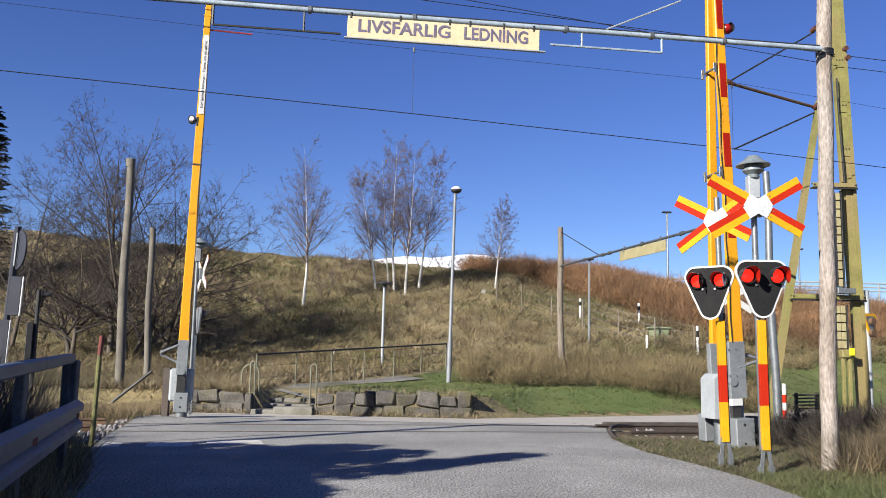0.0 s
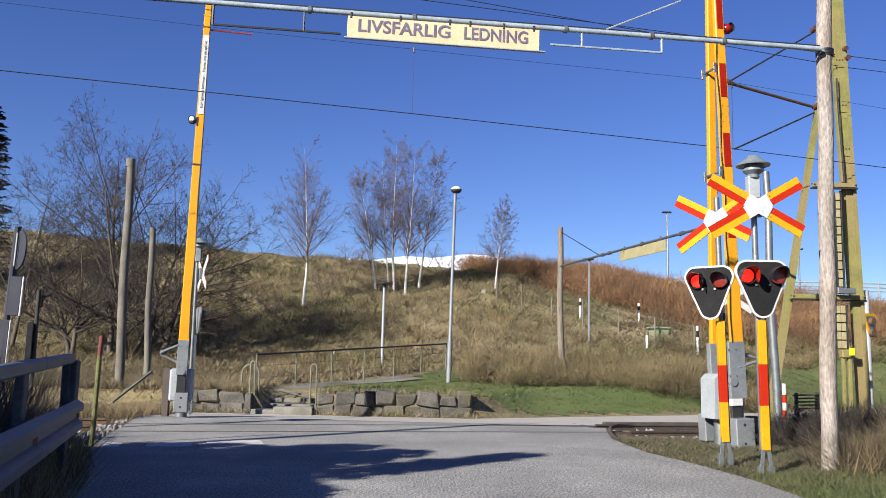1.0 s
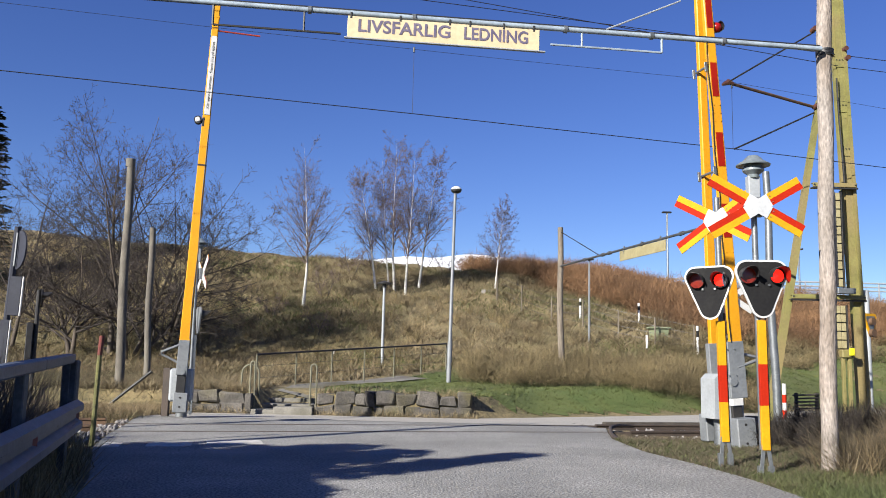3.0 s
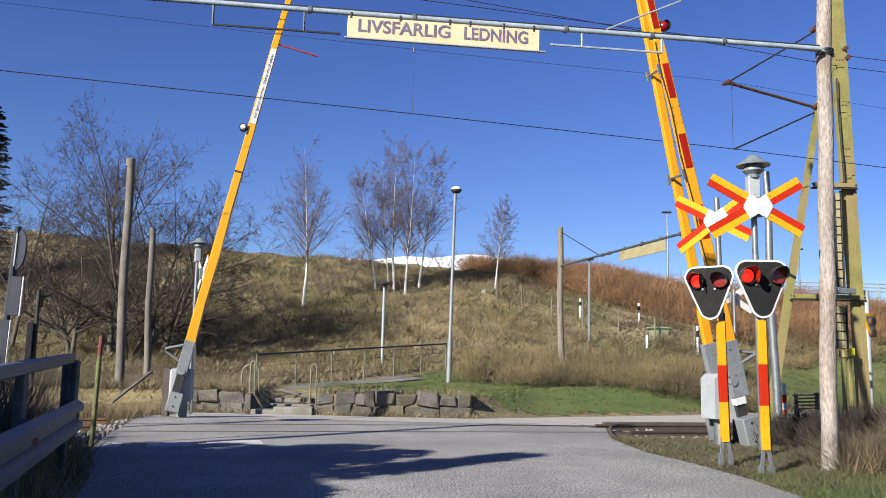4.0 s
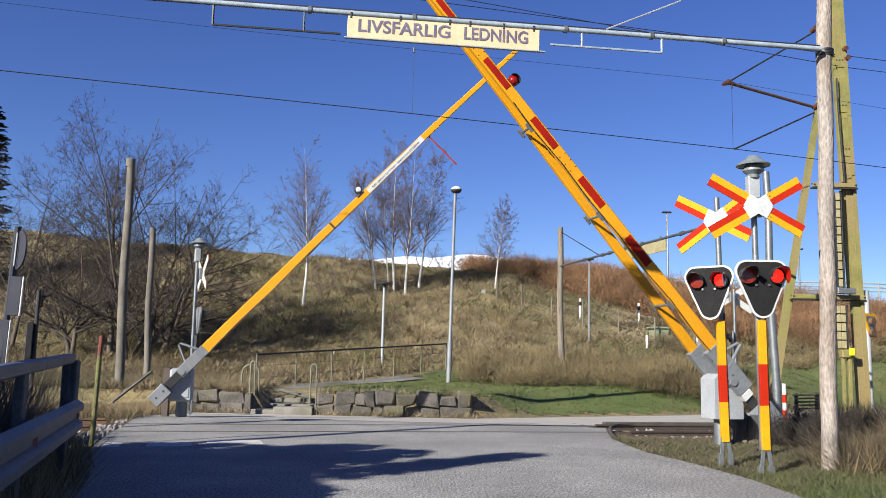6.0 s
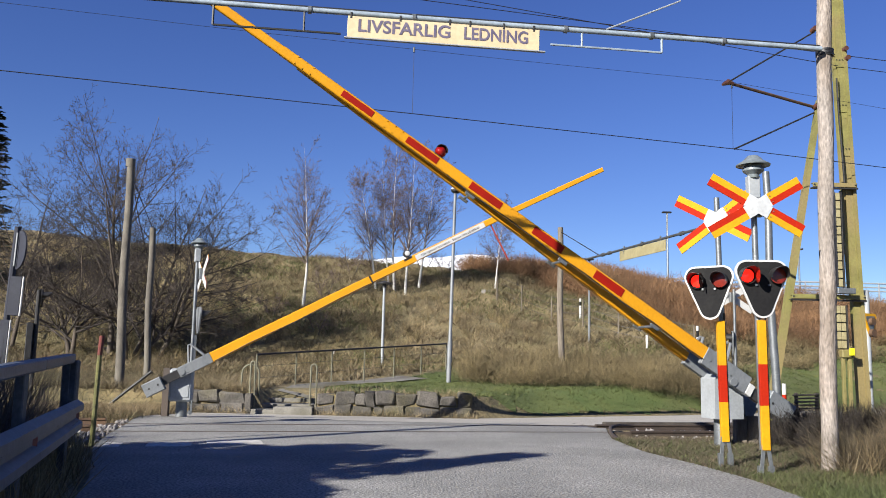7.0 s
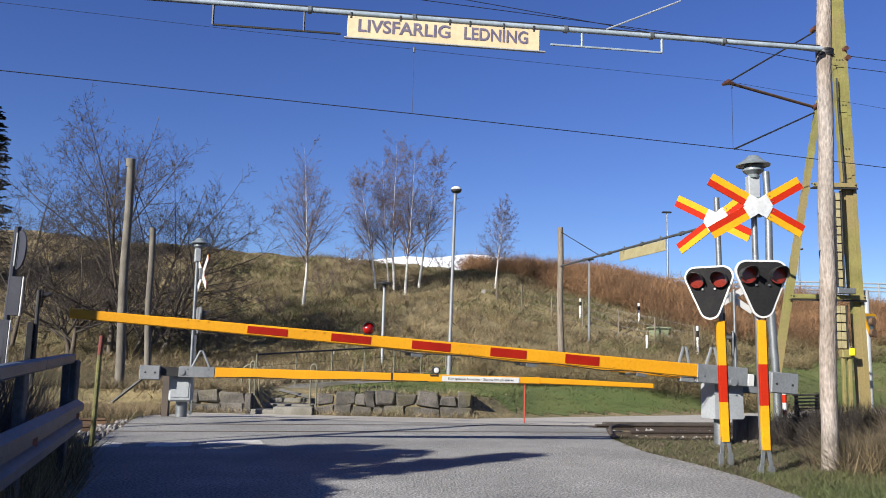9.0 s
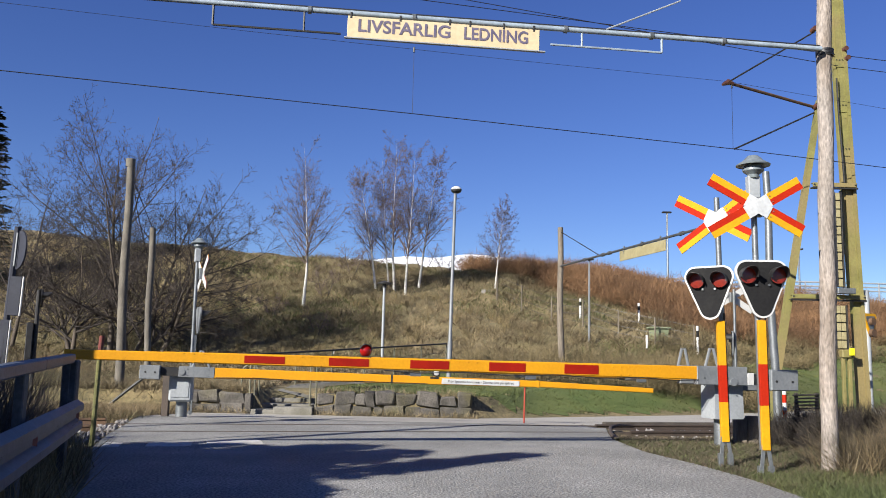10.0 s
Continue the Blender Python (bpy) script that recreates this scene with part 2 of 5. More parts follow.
# ---- mesh building ----
class Mesh:
    """Collects shells of one mesh."""

    def __init__(self):
        self.v, self.f, self.mi = [], [], []

    def add(self, v, f, mi=0):
        n = len(self.v)
        self.v += [tuple(p) for p in v]
        self.f += [tuple(i + n for i in q) for q in f]
        self.mi += [mi] * len(f)
        return self

    def box(self, a, b, ch=0.0, m=None, mi=0, jit=0.0):
        """A box from corner a to corner b, its edges cut by ch, turned by m."""
        c = [(a[i] + b[i]) / 2 for i in range(3)]
        h = [abs(b[i] - a[i]) / 2 for i in range(3)]
        bm = bmesh.new()
        bmesh.ops.create_cube(bm, size=2)
        for v in bm.verts:
            v.co = Vector([v.co[i] * h[i] for i in range(3)])
            if jit:
                v.co += Vector([random.uniform(-jit, jit) for _ in range(3)])
        if ch:
            bmesh.ops.bevel(bm, geom=bm.edges[:], offset=ch, segments=1, affect="EDGES")
        for v in bm.verts:
            if jit:
                v.co += Vector([random.uniform(-jit, jit) * 0.35 for _ in range(3)])
        bm.verts.index_update()
        vs = [v.co + Vector(c) for v in bm.verts]
        if m is not None:
            vs = [m @ v for v in vs]
        self.add(vs, [[v.index for v in f.verts] for f in bm.faces], mi)
        bm.free()
        return self

    def cyl(self, p, q, r0, r1=None, n=12, mi=0, caps=True):
        p, q = Vector(p), Vector(q)
        r1 = r0 if r1 is None else r1
        z = (q - p).normalized()
        x = z.orthogonal().normalized()
        y = z.cross(x)
        vs = [c + (x * math.cos(t) + y * math.sin(t)) * r for c, r in ((p, r0), (q, r1)) for t in [2 * math.pi * i / n for i in range(n)]]
        fs = [(i, (i + 1) % n, n + (i + 1) % n, n + i) for i in range(n)]
        if caps:
            fs += [tuple(range(n))[::-1], tuple(range(n, 2 * n))]
        return self.add(vs, fs, mi)

    def tube(self, pts, r, n=8, mi=0):
        return self.sweep(pts, [r] * len(pts), n, mi)

    def sweep(self, pts, radii, n=10, mi=0):
        """One round limb through the points."""
        pts = [Vector(p) for p in pts]
        vs, x = [], None
        for i, p in enumerate(pts):
            z = (pts[min(i + 1, len(pts) - 1)] - pts[max(i - 1, 0)]).normalized()
            x = z.orthogonal().normalized() if x is None else (x - z * x.dot(z)).normalized()
            y = z.cross(x)
            vs += [p + (x * math.cos(2 * math.pi * j / n) + y * math.sin(2 * math.pi * j / n)) * radii[i] for j in range(n)]
        k = len(pts)
        fs = [(a * n + j, a * n + (j + 1) % n, (a + 1) * n + (j + 1) % n, (a + 1) * n + j) for a in range(k - 1) for j in range(n)]
        fs += [tuple(range(n))[::-1], tuple(range((k - 1) * n, k * n))]
        return self.add(vs, fs, mi)

    def prism(self, outline, y0, y1, mi=0, m=None):
        """An outline in x and z, drawn out from y0 to y1."""
        n = len(outline)
        vs = [Vector((x, y, z)) for y in (y0, y1) for x, z in outline]
        if m is not None:
            vs = [m @ v for v in vs]
        return self.add(vs, [tuple(range(n)), tuple(range(n, 2 * n))[::-1]] + [(i, n + i, n + (i + 1) % n, (i + 1) % n) for i in range(n)], mi)

    def lathe(self, prof, at=(0, 0, 0), n=20, mi=0):
        vs = [(at[0] + r * math.cos(2 * math.pi * i / n), at[1] + r * math.sin(2 * math.pi * i / n), at[2] + z) for r, z in prof for i in range(n)]
        fs = [(k * n + i, k * n + (i + 1) % n, (k + 1) * n + (i + 1) % n, (k + 1) * n + i) for k in range(len(prof) - 1) for i in range(n)]
        return self.add(vs, fs, mi)

    def data(self, name, mats, smooth=False):
        me = bpy.data.meshes.new(name)
        me.from_pydata(self.v, [], self.f)
        for m in mats:
            me.materials.append(m)
        me.polygons.foreach_set("material_index", self.mi)
        if smooth:
            me.polygons.foreach_set("use_smooth", [True] * len(me.polygons))
        bm = bmesh.new()
        bm.from_mesh(me)
        bmesh.ops.recalc_face_normals(bm, faces=bm.faces[:])
        bm.to_mesh(me)
        bm.free()
        if smooth:
            me.set_sharp_from_angle(angle=radians(35))
        me.update()
        return me


def mats_of(material):
    return [M[k] for k in material.split()]


def part(name, mb, material, parent, label="", smooth=True):
    ob = new(name, mb.data(name, mats_of(material), smooth))
    ob.parent = parent
    if label:
        ob["label"] = label
    return ob


def thing(name, label, category, at=None, group="", kind="", mb=None, material="", smooth=True):
    ob = new(name, mb.data(name, mats_of(material), smooth) if mb else None)
    if at is not None:
        ob.matrix_basis = at
    return tagged(ob, label, category, group, kind)


def raw(name, v, f, material, label, category, kind="stuff"):
    """One joined mesh straight from arrays."""
    me = bpy.data.meshes.new(name)
    v, f = np.asarray(v, np.float32), np.asarray(f, np.int32)
    me.vertices.add(len(v))
    me.vertices.foreach_set("co", v.ravel())
    me.loops.add(f.size)
    me.loops.foreach_set("vertex_index", f.ravel())
    me.polygons.add(len(f))
    me.polygons.foreach_set("loop_start", np.arange(len(f)) * f.shape[1])
    me.update(calc_edges=True)
    me.materials.append(M[material])
    return tagged(new(name, me), label, category, "", kind)


def letters(name, text, size, width, material, parent, m, label=""):
    """Raised lettering of the given cap size, squeezed to the width."""
    cu = bpy.data.curves.new(name, "FONT")
    cu.offset = size * 0.02 if size > 0.15 else 0.0
    cu.body, cu.size, cu.extrude, cu.align_x, cu.align_y = text, size, 0.002, "CENTER", "CENTER"
    tmp = bpy.data.objects.new(name, cu)
    me = bpy.data.meshes.new_from_object(tmp)
    bpy.data.objects.remove(tmp)
    xs = [v.co.x for v in me.vertices]
    k = width / (max(xs) - min(xs))
    for v in me.vertices:
        v.co.x *= k
    me.transform(m)
    me.materials.clear()
    me.materials.append(M[material])
    ob = new(name, me)
    ob.parent = parent
    if label:
        ob["label"] = label
    return ob


# ---- the lie of the land ----
TRACK_SLOPE = 0.25


def track_y(x):
    return 15.6 + TRACK_SLOPE * x


def road_far(x):
    return np.interp(x, [-8, 1, 7, 12, 20, 40], [20.6, 20.6, 24.0, 28.0, 33.0, 42.0])


def gz(x, y):
    """Height of the ground at x, y (arrays)."""
    x, y = np.asarray(x, float), np.asarray(y, float)
    low = np.interp(y, [0, 17, 20, 60], [0, 0, -0.13, -0.13])
    ye = y - 4.0 * np.clip((x - 9) / 6, 0, 1) * np.clip((y - 26) / 6, 0, 1)
    up = np.interp(ye, [20, 21, 26, 30, 31.5, 45, 50, 60, 120, 600], [0.36, 0.40, 0.58, 1.05, 1.35, 6.0, 6.6, 7.0, 8.0, 9.0])
    k = np.clip(1 - 0.012 * x, 0.62, 1.35)
    up = np.where(ye > 30, 1.05 + (up - 1.05) * k, up)
    rough = 0.16 * np.sin(x * 0.7 + 1.3 * np.sin(y * 0.5)) * np.sin(y * 0.6 + x * 0.13) + 0.09 * np.sin(x * 2.3 + y) * np.sin(y * 1.9) + 0.06 * np.sin(x * 3.7 - y * 0.8) * np.sin(y * 2.9 + x)
    up = up + rough * np.clip((y - 29) / 4, 0, 1)
    w = np.clip((y - road_far(x)) / np.where((x > -4.5) & (x < -2.97), 2.0, np.interp(x, [0.75, 2.6], [0.15, 2.2])), 0, 1)
    w = w * w * (3 - 2 * w)
    z = low * (1 - w) + up * w
    bed = np.clip((2.6 - np.abs(y - track_y(x))) / 0.7, 0, 1) * np.where(x < -5.9, 1.0, np.where(x > 3.25, 0.2, 0))
    z = z - 0.22 * bed
    mound = 0.42 * np.exp(-((x - 7.4) / 2.2) ** 2 - ((y - 11.2) / 1.9) ** 2)
    left = -0.5 * np.clip((-4.9 - x) / 2, 0, 1) * np.clip((12.2 - y) / 1.5, 0, 1)
    return z + mound + left


def grid(name, xs, ys, material, lift=0.0, keep=None, label="", category="", kind="structure", thick=0.0):
    X, Y = np.meshgrid(xs, ys)
    Z = gz(X, Y) + lift
    v = np.stack([X.ravel(), Y.ravel(), Z.ravel()], 1)
    n, m = len(xs), len(ys)
    i, j = np.meshgrid(np.arange(n - 1), np.arange(m - 1))
    a = (j * n + i).ravel()
    f = np.stack([a, a + 1, a + 1 + n, a + n], 1)
    if keep is not None:
        c = v[f].mean(1)
        f = f[keep(c[:, 0], c[:, 1])]
    ob = raw(name, v, f, material, label, category, kind)
    ob.data.polygons.foreach_set("use_smooth", [True] * len(ob.data.polygons))
    return ob


def spaced(*runs):
    """Steps of each size up to each end."""
    out = [runs[0]]
    for end, step in runs[1:]:
        n = max(1, round((end - out[-1]) / step))
        out += list(np.linspace(out[-1], end, n + 1)[1:])
    return np.array(out)


grid("ground", spaced(-600, (-80, 60), (-26, 3), (-9, 0.5), (9, 0.25), (26, 0.6), (80, 3), (600, 60)),
     spaced(-400, (-30, 50), (3, 3), (27, 0.25), (50, 0.4), (80, 3), (700, 70)), "earth", -0.03,
     label="earth bank with dry grass rising behind the crossing", category="ground")


def road_left(y):
    return np.interp(y, [-40, 4, 8.5, 11.3, 12.9, 15.1, 16.2, 21], [-1.6, -2.0, -3.4, -4.5, -4.95, -5.45, -5.75, -6.9])


def road_right(y):
    return np.interp(y, [-40, 5, 8.4, 9.4, 10.6, 12.2, 14.2, 15.6, 17.5], [4.0, 3.6, 3.45, 3.4, 3.22, 2.9, 2.85, 3.05, 3.35])


def strip(name, rows, material, lift, label, category, across=24):
    """A sheet between left and right edge points, row by row, lying on the ground."""
    v, f = [], []
    for (x0, y0), (x1, y1) in rows:
        for i in range(across + 1):
            t = i / across
            x, y = x0 + (x1 - x0) * t, y0 + (y1 - y0) * t
            v.append((x, y, float(gz(x, y)) + lift))
    n = across + 1
    for r in range(len(rows) - 1):
        for i in range(across):
            a = r * n + i
            f.append((a, a + 1, a + 1 + n, a + n))
    ob = raw(name, v, f, material, label, category, "structure")
    ob.data.polygons.foreach_set("use_smooth", [True] * len(ob.data.polygons))
    return ob


ys = spaced(-40, (2, 3), (17.2, 0.3))
strip("road", [((road_left(y), y), (road_right(y), y)) for y in ys], "asphalt", 0.0,
      "grey worn asphalt road leading over the level crossing", "road")
far = []
for x in spaced(-6.9, (2, 0.5), (60, 1.5)):
    near = np.interp(x, [-6.9, 2.0, 3.2, 7, 12, 20, 60], [17.1, 17.1, 18.2, 20.2, 23.5, 28, 46])
    far.append(((x, near), (x, float(road_far(x)) - 0.06)))
strip("road_1", far, "pale_asphalt", 0.004, "pale asphalt side road running past a stone wall", "road", 12)
# ---- the railway ----
def track():
    d = Vector((1, TRACK_SLOPE, 0)).normalized()
    nrm = Vector((-d.y, d.x, 0))
    c0 = Vector((0, track_y(0), 0))
    for s in (-0.75, 0.75):
        for a, b in ((-60, -5.75), (3.4, 80)):
            prof = [(-0.07, -0.15), (0.07, -0.15), (0.07, -0.135), (0.012, -0.12), (0.012, -0.045), (0.036, -0.03), (0.036, 0), (-0.036, 0), (-0.036, -0.03), (-0.012, -0.045), (-0.012, -0.12), (-0.07, -0.135)]
            mb = Mesh()
            p, q = c0 + d * a + nrm * s, c0 + d * b + nrm * s
            n = len(prof)
            vs = [w + nrm * u + Vector((0, 0, h + (0.10 if a < 0 else 0.03))) for w in (p, q) for u, h in prof]
            mb.add(vs, [(i, (i + 1) % n, n + (i + 1) % n, n + i) for i in range(n)] + [tuple(range(n)), tuple(range(n, 2 * n))[::-1]])
            thing("rail", "rusty brown steel rail running to the crossing", "rail", group="rails of the track", mb=mb, material="rail_steel" if a < 0 else "rail_dark", kind="structure", smooth=False)
        mb = Mesh()
        p, q = c0 + d * -5.75 + nrm * s, c0 + d * 3.4 + nrm * s
        for u0, u1, h0, h1 in ((-0.036, 0.036, -0.1, 0.007),):
            vs = [w + nrm * u + Vector((0, 0, h)) for w in (p, q) for u, h in ((u0, h0), (u1, h0), (u1, h1), (u0, h1))]
            mb.add(vs, [(0, 1, 5, 4), (1, 2, 6, 5), (2, 3, 7, 6), (3, 0, 4, 7), (0, 1, 2, 3), (4, 5, 6, 7)])
        thing("rail", "worn steel rail sunk flush into the road", "rail", group="rails of the track", mb=mb, material="rail_dark", kind="structure", smooth=False)
    mb0 = Mesh().box((-1.25, -0.12, -0.11), (1.25, 0.12, 0.02), 0.012)
    me = mb0.data("sleeper", mats_of("sleeper"))
    turn = math.degrees(math.atan(TRACK_SLOPE)) + 90
    for k in list(range(-14, 0)) + list(range(0, 26)):
        a = -5.55 + 0.62 * (k + 1) if k < 0 else 3.7 + 0.62 * k
        p = c0 + d * a
        ob = new("sleeper", me)
        ob.matrix_basis = pose(p.x, p.y, -0.14, 0, 0, turn)
        tagged(ob, "dark tarred timber sleeper under the rails", "sleeper", "sleepers of the track")
    # loose ballast
    v, f = [], []
    rng = np.random.default_rng(5)
    base = np.array([(1, 0, 0), (-1, 0, 0), (0, 1, 0), (0, -1, 0), (0, 0, 1), (0, 0, -1)], float)
    tri = np.array([(0, 2, 4), (2, 1, 4), (1, 3, 4), (3, 0, 4), (2, 0, 5), (1, 2, 5), (3, 1, 5), (0, 3, 5)])
    for k in range(6400):
        a = rng.uniform(-11, -4.2) if k < 3800 else rng.uniform(3.5, 9)
        s = rng.uniform(-2.3, 2.3)
        p = c0 + d * a + nrm * s
        if a < 0 and p.x > road_left(p.y) - 0.04 or a > 0 and k % 7:
            continue
        r = rng.uniform(0.022, 0.05)
        vv = base * r * rng.uniform(0.6, 1.25, (6, 3)) @ np.array(Euler(rng.uniform(0, 6, 3)).to_matrix())
        f.append(tri + 6 * len(v))
        v.append(vv + (p.x, p.y, float(gz(p.x, p.y)) - 0.02))
    raw("ballast", np.concatenate(v), np.concatenate(f), "ballast", "grey crushed stone ballast along the track", "ballast")
    # bent steel edge of the crossing deck, and the far timber beam along it
    edge = [(2.93, 14.25, 0.0), (2.98, 14.9, 0.02), (3.1, 15.6, 0.03), (3.24, 16.3, 0.035), (3.45, 16.85, 0.03), (3.85, 17.1, 0.02)]
    thing("deck_edge", "dark bent steel edge where the asphalt meets the track", "edge strip", mb=Mesh().tube(edge, 0.035, 8), material="rail_dark", kind="structure")
    p = c0 + d * 3.75 + nrm * 1.15
    mb = Mesh().box((0, -0.07, -0.06), (7.5, 0.07, 0.05), 0.012, Matrix.Translation(p) @ pose(0, 0, 0, 0, 0, turn - 90))
    thing("crossing_beam", "dark weathered timber beam beside the far rail", "beam", mb=mb, material="sleeper")


track()


def disc(m, c, r, prof, n):
    """A shallow dome of rings about local y at c."""
    ln = Mesh()
    vs = [m @ (c + Vector((rr * math.cos(2 * math.pi * j / n), y, rr * math.sin(2 * math.pi * j / n)))) for rr, y in prof for j in range(n)]
    return ln.add(vs, [(a * n + j, a * n + (j + 1) % n, (a + 1) * n + (j + 1) % n, (a + 1) * n + j) for a in range(len(prof) - 1) for j in range(n)])


# ---- level crossing barriers ----
def barrier(near, at, turn, tip, double, lamp_r, side):
    """side: the sign of local y that faces the road user. The boom lies along local +x of the pivot."""
    base = thing("level_crossing_barrier",
                 "yellow crossing barrier with two booms and red stripes" if double else "plain yellow crossing barrier with a white lettered plate",
                 "barrier", pose(at[0], at[1], 0, 0, 0, turn), "barriers of the crossing")
    h = at[2]
    cy = -side * (0.31 if double else 0.36)      # centre of the machine, behind the near arm
    w = 0.2 if double else 0.24
    part("post", Mesh().cyl((0, cy, -0.25), (0, cy, h - 0.5), 0.11, n=16), "steel", base)
    if double:
        part("housing", Mesh().prism([(-0.28, h - 0.57), (0.22, h - 0.57), (0.22, h + 0.04), (0.14, h + 0.12), (-0.16, h + 0.12), (-0.27, h + 0.02)], cy - w, cy + w), "grey_paint", base, "pale grey sheet-steel machine housing", False)
    else:
        part("housing", Mesh().box((-0.24, cy - w, h - 0.58), (0.2, cy + w, h + 0.06), 0.035), "grey_paint", base, "white-topped grey machine housing", False)
    if not double:
        part("hatch", Mesh().box((-0.2, cy + side * (w + 0.012), h - 0.5), (0.14, cy + side * (w + 0.002), h - 0.12), 0.006), "grey_paint", base, "", False)
    part("hinge", Mesh().cyl((0, -side * (0.75 if double else 0.6), h), (0, side * 0.075, h), 0.06, n=16), "galv", base)
    z = h
    root_h, tip_h = (0.205, 0.128) if double else (0.215, 0.105)

    def arm(y0, y1, x0, x1, ya=0.0, yb=0.0, slim=1.0, start=0.0, drop=0.0):
        """A tapering hollow-looking plank between x0 and x1."""
        mb = Mesh()
        def hh(x):
            return slim * (root_h + (tip_h - root_h) * (x + start) / tip) / 2
        xs = [x0, x1]
        c = 0.012
        vs = []
        for x, off, low in zip(xs, (ya, yb), (drop, 0.0)):
            k = hh(x)
            vs += [(x, y0 + off + dy, up - low + dz) for dy, dz in ((0, -k + c), (0, k - c), (c, k), (y1 - y0 - c, k), (y1 - y0, k - c), (y1 - y0, -k + c), (y1 - y0 - c, -k), (c, -k))]
        mb.add(vs, [tuple(range(8)), tuple(range(8, 16))[::-1]] + [(i, (i + 1) % 8, 8 + (i + 1) % 8, 8 + i) for i in range(8)])
        return mb

    t = 0.045
    lift = 0.05 if double else 0.0
    up = 0.075 + lift if double else 0.0      # the near booms ride a little above their hinge
    joint = 8.35 if double else 7.32
    boom = part("boom", arm(-t, t, 0.56, joint), "yellow", base, "yellow painted boom", False)
    boom.location = (0, 0, z)
    end = part("tip", arm(-t * 0.8, t * 0.8, -0.1, tip - joint, slim=0.95, start=joint), "yellow", boom, "thin yellow end piece", False)
    end.matrix_basis = pose(joint, 0, 0, 0, 0.1 if double else 1.25, 0)
    br = Mesh()
    b0 = -0.25 if double else -0.06
    br.box((b0, -0.055, -0.10 + lift), (0.62, -0.005, 0.11 + up), 0.008).box((b0, 0.005, -0.10 + lift), (0.62, 0.055, 0.11 + up), 0.008)
    part("bracket", br, "galv", boom, "grey steel channel holding the boom", False)
    part("neck", Mesh().box((-0.62, -0.03, -0.085 + lift), (b0 + 0.01, 0.03, 0.085 + lift), 0.006), "dark_metal", boom, "dark channel of the counterweight", False)
    if double:
        part("collar", Mesh().box((-0.36, -0.06, -0.09 + lift), (-0.25, 0.06, 0.095 + lift), 0.006), "white", boom, "", False)
    for bx, bz in ((0.1, 0.06), (0.1, -0.06), (0.5, 0.06), (0.5, -0.06)):
        part("bolt", Mesh().cyl((bx, side * 0.055, bz), (bx, side * 0.066, bz), 0.012, n=6), "steel", boom)
    co = side * 0.12 if double else 0.0
    c0, c1 = (-1.02, -0.54) if double else (-0.78, -0.40)
    cw = Mesh().box((c0, co - 0.12, -0.16 + lift), (c1, co + 0.12, 0.16 + lift if double else 0.11), 0.014)
    part("counterweight", cw, "galv", boom, "grey steel counterweight", False)
    for bx in (c0 + 0.11, c1 - 0.09):
        part("bolt", Mesh().cyl((bx, co + side * 0.11, -0.02 + lift), (bx, co + side * 0.125, -0.02 + lift), 0.02, n=8), "dark_metal", boom)
    # stay frame on the root
    for y0 in ((0.0, -side * 0.52) if double else (0.0,)):
        top = 0.5 if double else 0.42
        a, b = (0.22, 0.46) if double and y0 == 0.0 else (0.42, 0.62) if double else (0.18, 0.52)
        bend = [(a, y0 + 0.04, 0.1), (a + (b - a) * 0.42, y0 + 0.02, top), (a + (b - a) * 0.56, y0 - 0.02, top), (b, y0 - 0.04, 0.1)]
        part("stay_frame", Mesh().tube(bend, 0.024, 6), "galv", boom, "grey bent stay")
    if double:
        gap = 0.52
        part("rear_boom", arm(-side * gap - t, -side * gap + t, 0.5, joint - 0.3, 0.0, side * (gap - 0.1), 0.8, drop=0.05), "yellow", boom, "plain yellow rear boom", False)
        b2 = Mesh().box((-0.25, -side * gap - 0.055, -0.10 + lift), (0.6, -side * gap + 0.055, 0.11 + up), 0.008).box((-0.55, -side * gap - 0.03, -0.085), (-0.2, -side * gap + 0.03, 0.085), 0.006)
        part("bracket", b2, "galv", boom, "", False)
        part("counterweight", Mesh().box((-0.95, -side * (gap + 0.16) - 0.11, -0.14), (-0.52, -side * (gap + 0.16) + 0.11, 0.14), 0.014), "galv", boom, "", False)
        for x in (1.55, 3.3, 5.0):
            y1 = -side * (gap - (gap - 0.1) * (x - 0.5) / (joint - 0.5))
            sp = Mesh().cyl((x, 0, 0.0), (x, y1, 0.0), 0.02, n=8).box((x - 0.08, y1 - 0.065, -0.025), (x + 0.08, y1 - 0.04, 0.02), 0.004).box((x - 0.08, 0.04, -0.04), (x + 0.08, 0.06, 0.01), 0.004)
            part("spacer", sp, "steel", boom)
        for x0, x1 in ((6.80, 7.33), (5.66, 6.21), (4.52, 5.08), (3.38, 3.93), (2.24, 2.78)):
            k = (root_h + (tip_h - root_h) * x1 / tip) / 2 - 0.025
            for s in (side,):
                part("stripe", Mesh().box((x0, s * t, up - k), (x1, s * (t + 0.006), up + k), 0.002), "red", boom, "red reflective stripe", False)
        for x in (1.75, 4.12, 6.32, 7.85):
            for dx in (0, 0.13, 0.26):
                for dz in (-0.055, 0.055):
                    part("rivet", Mesh().cyl((x + dx, side * t, up + dz), (x + dx, side * (t + 0.008), up + dz), 0.012, n=6), "yellow", boom)
        lx, lz = lamp_r, 0.27
        lm = Mesh().cyl((lx, -side * 0.07, lz + 0.02), (lx, -side * 0.02, lz + 0.02), 0.08, 0.088, n=20).box((lx - 0.07, -0.04, 0.195), (lx + 0.07, 0.04, 0.215), 0.004)
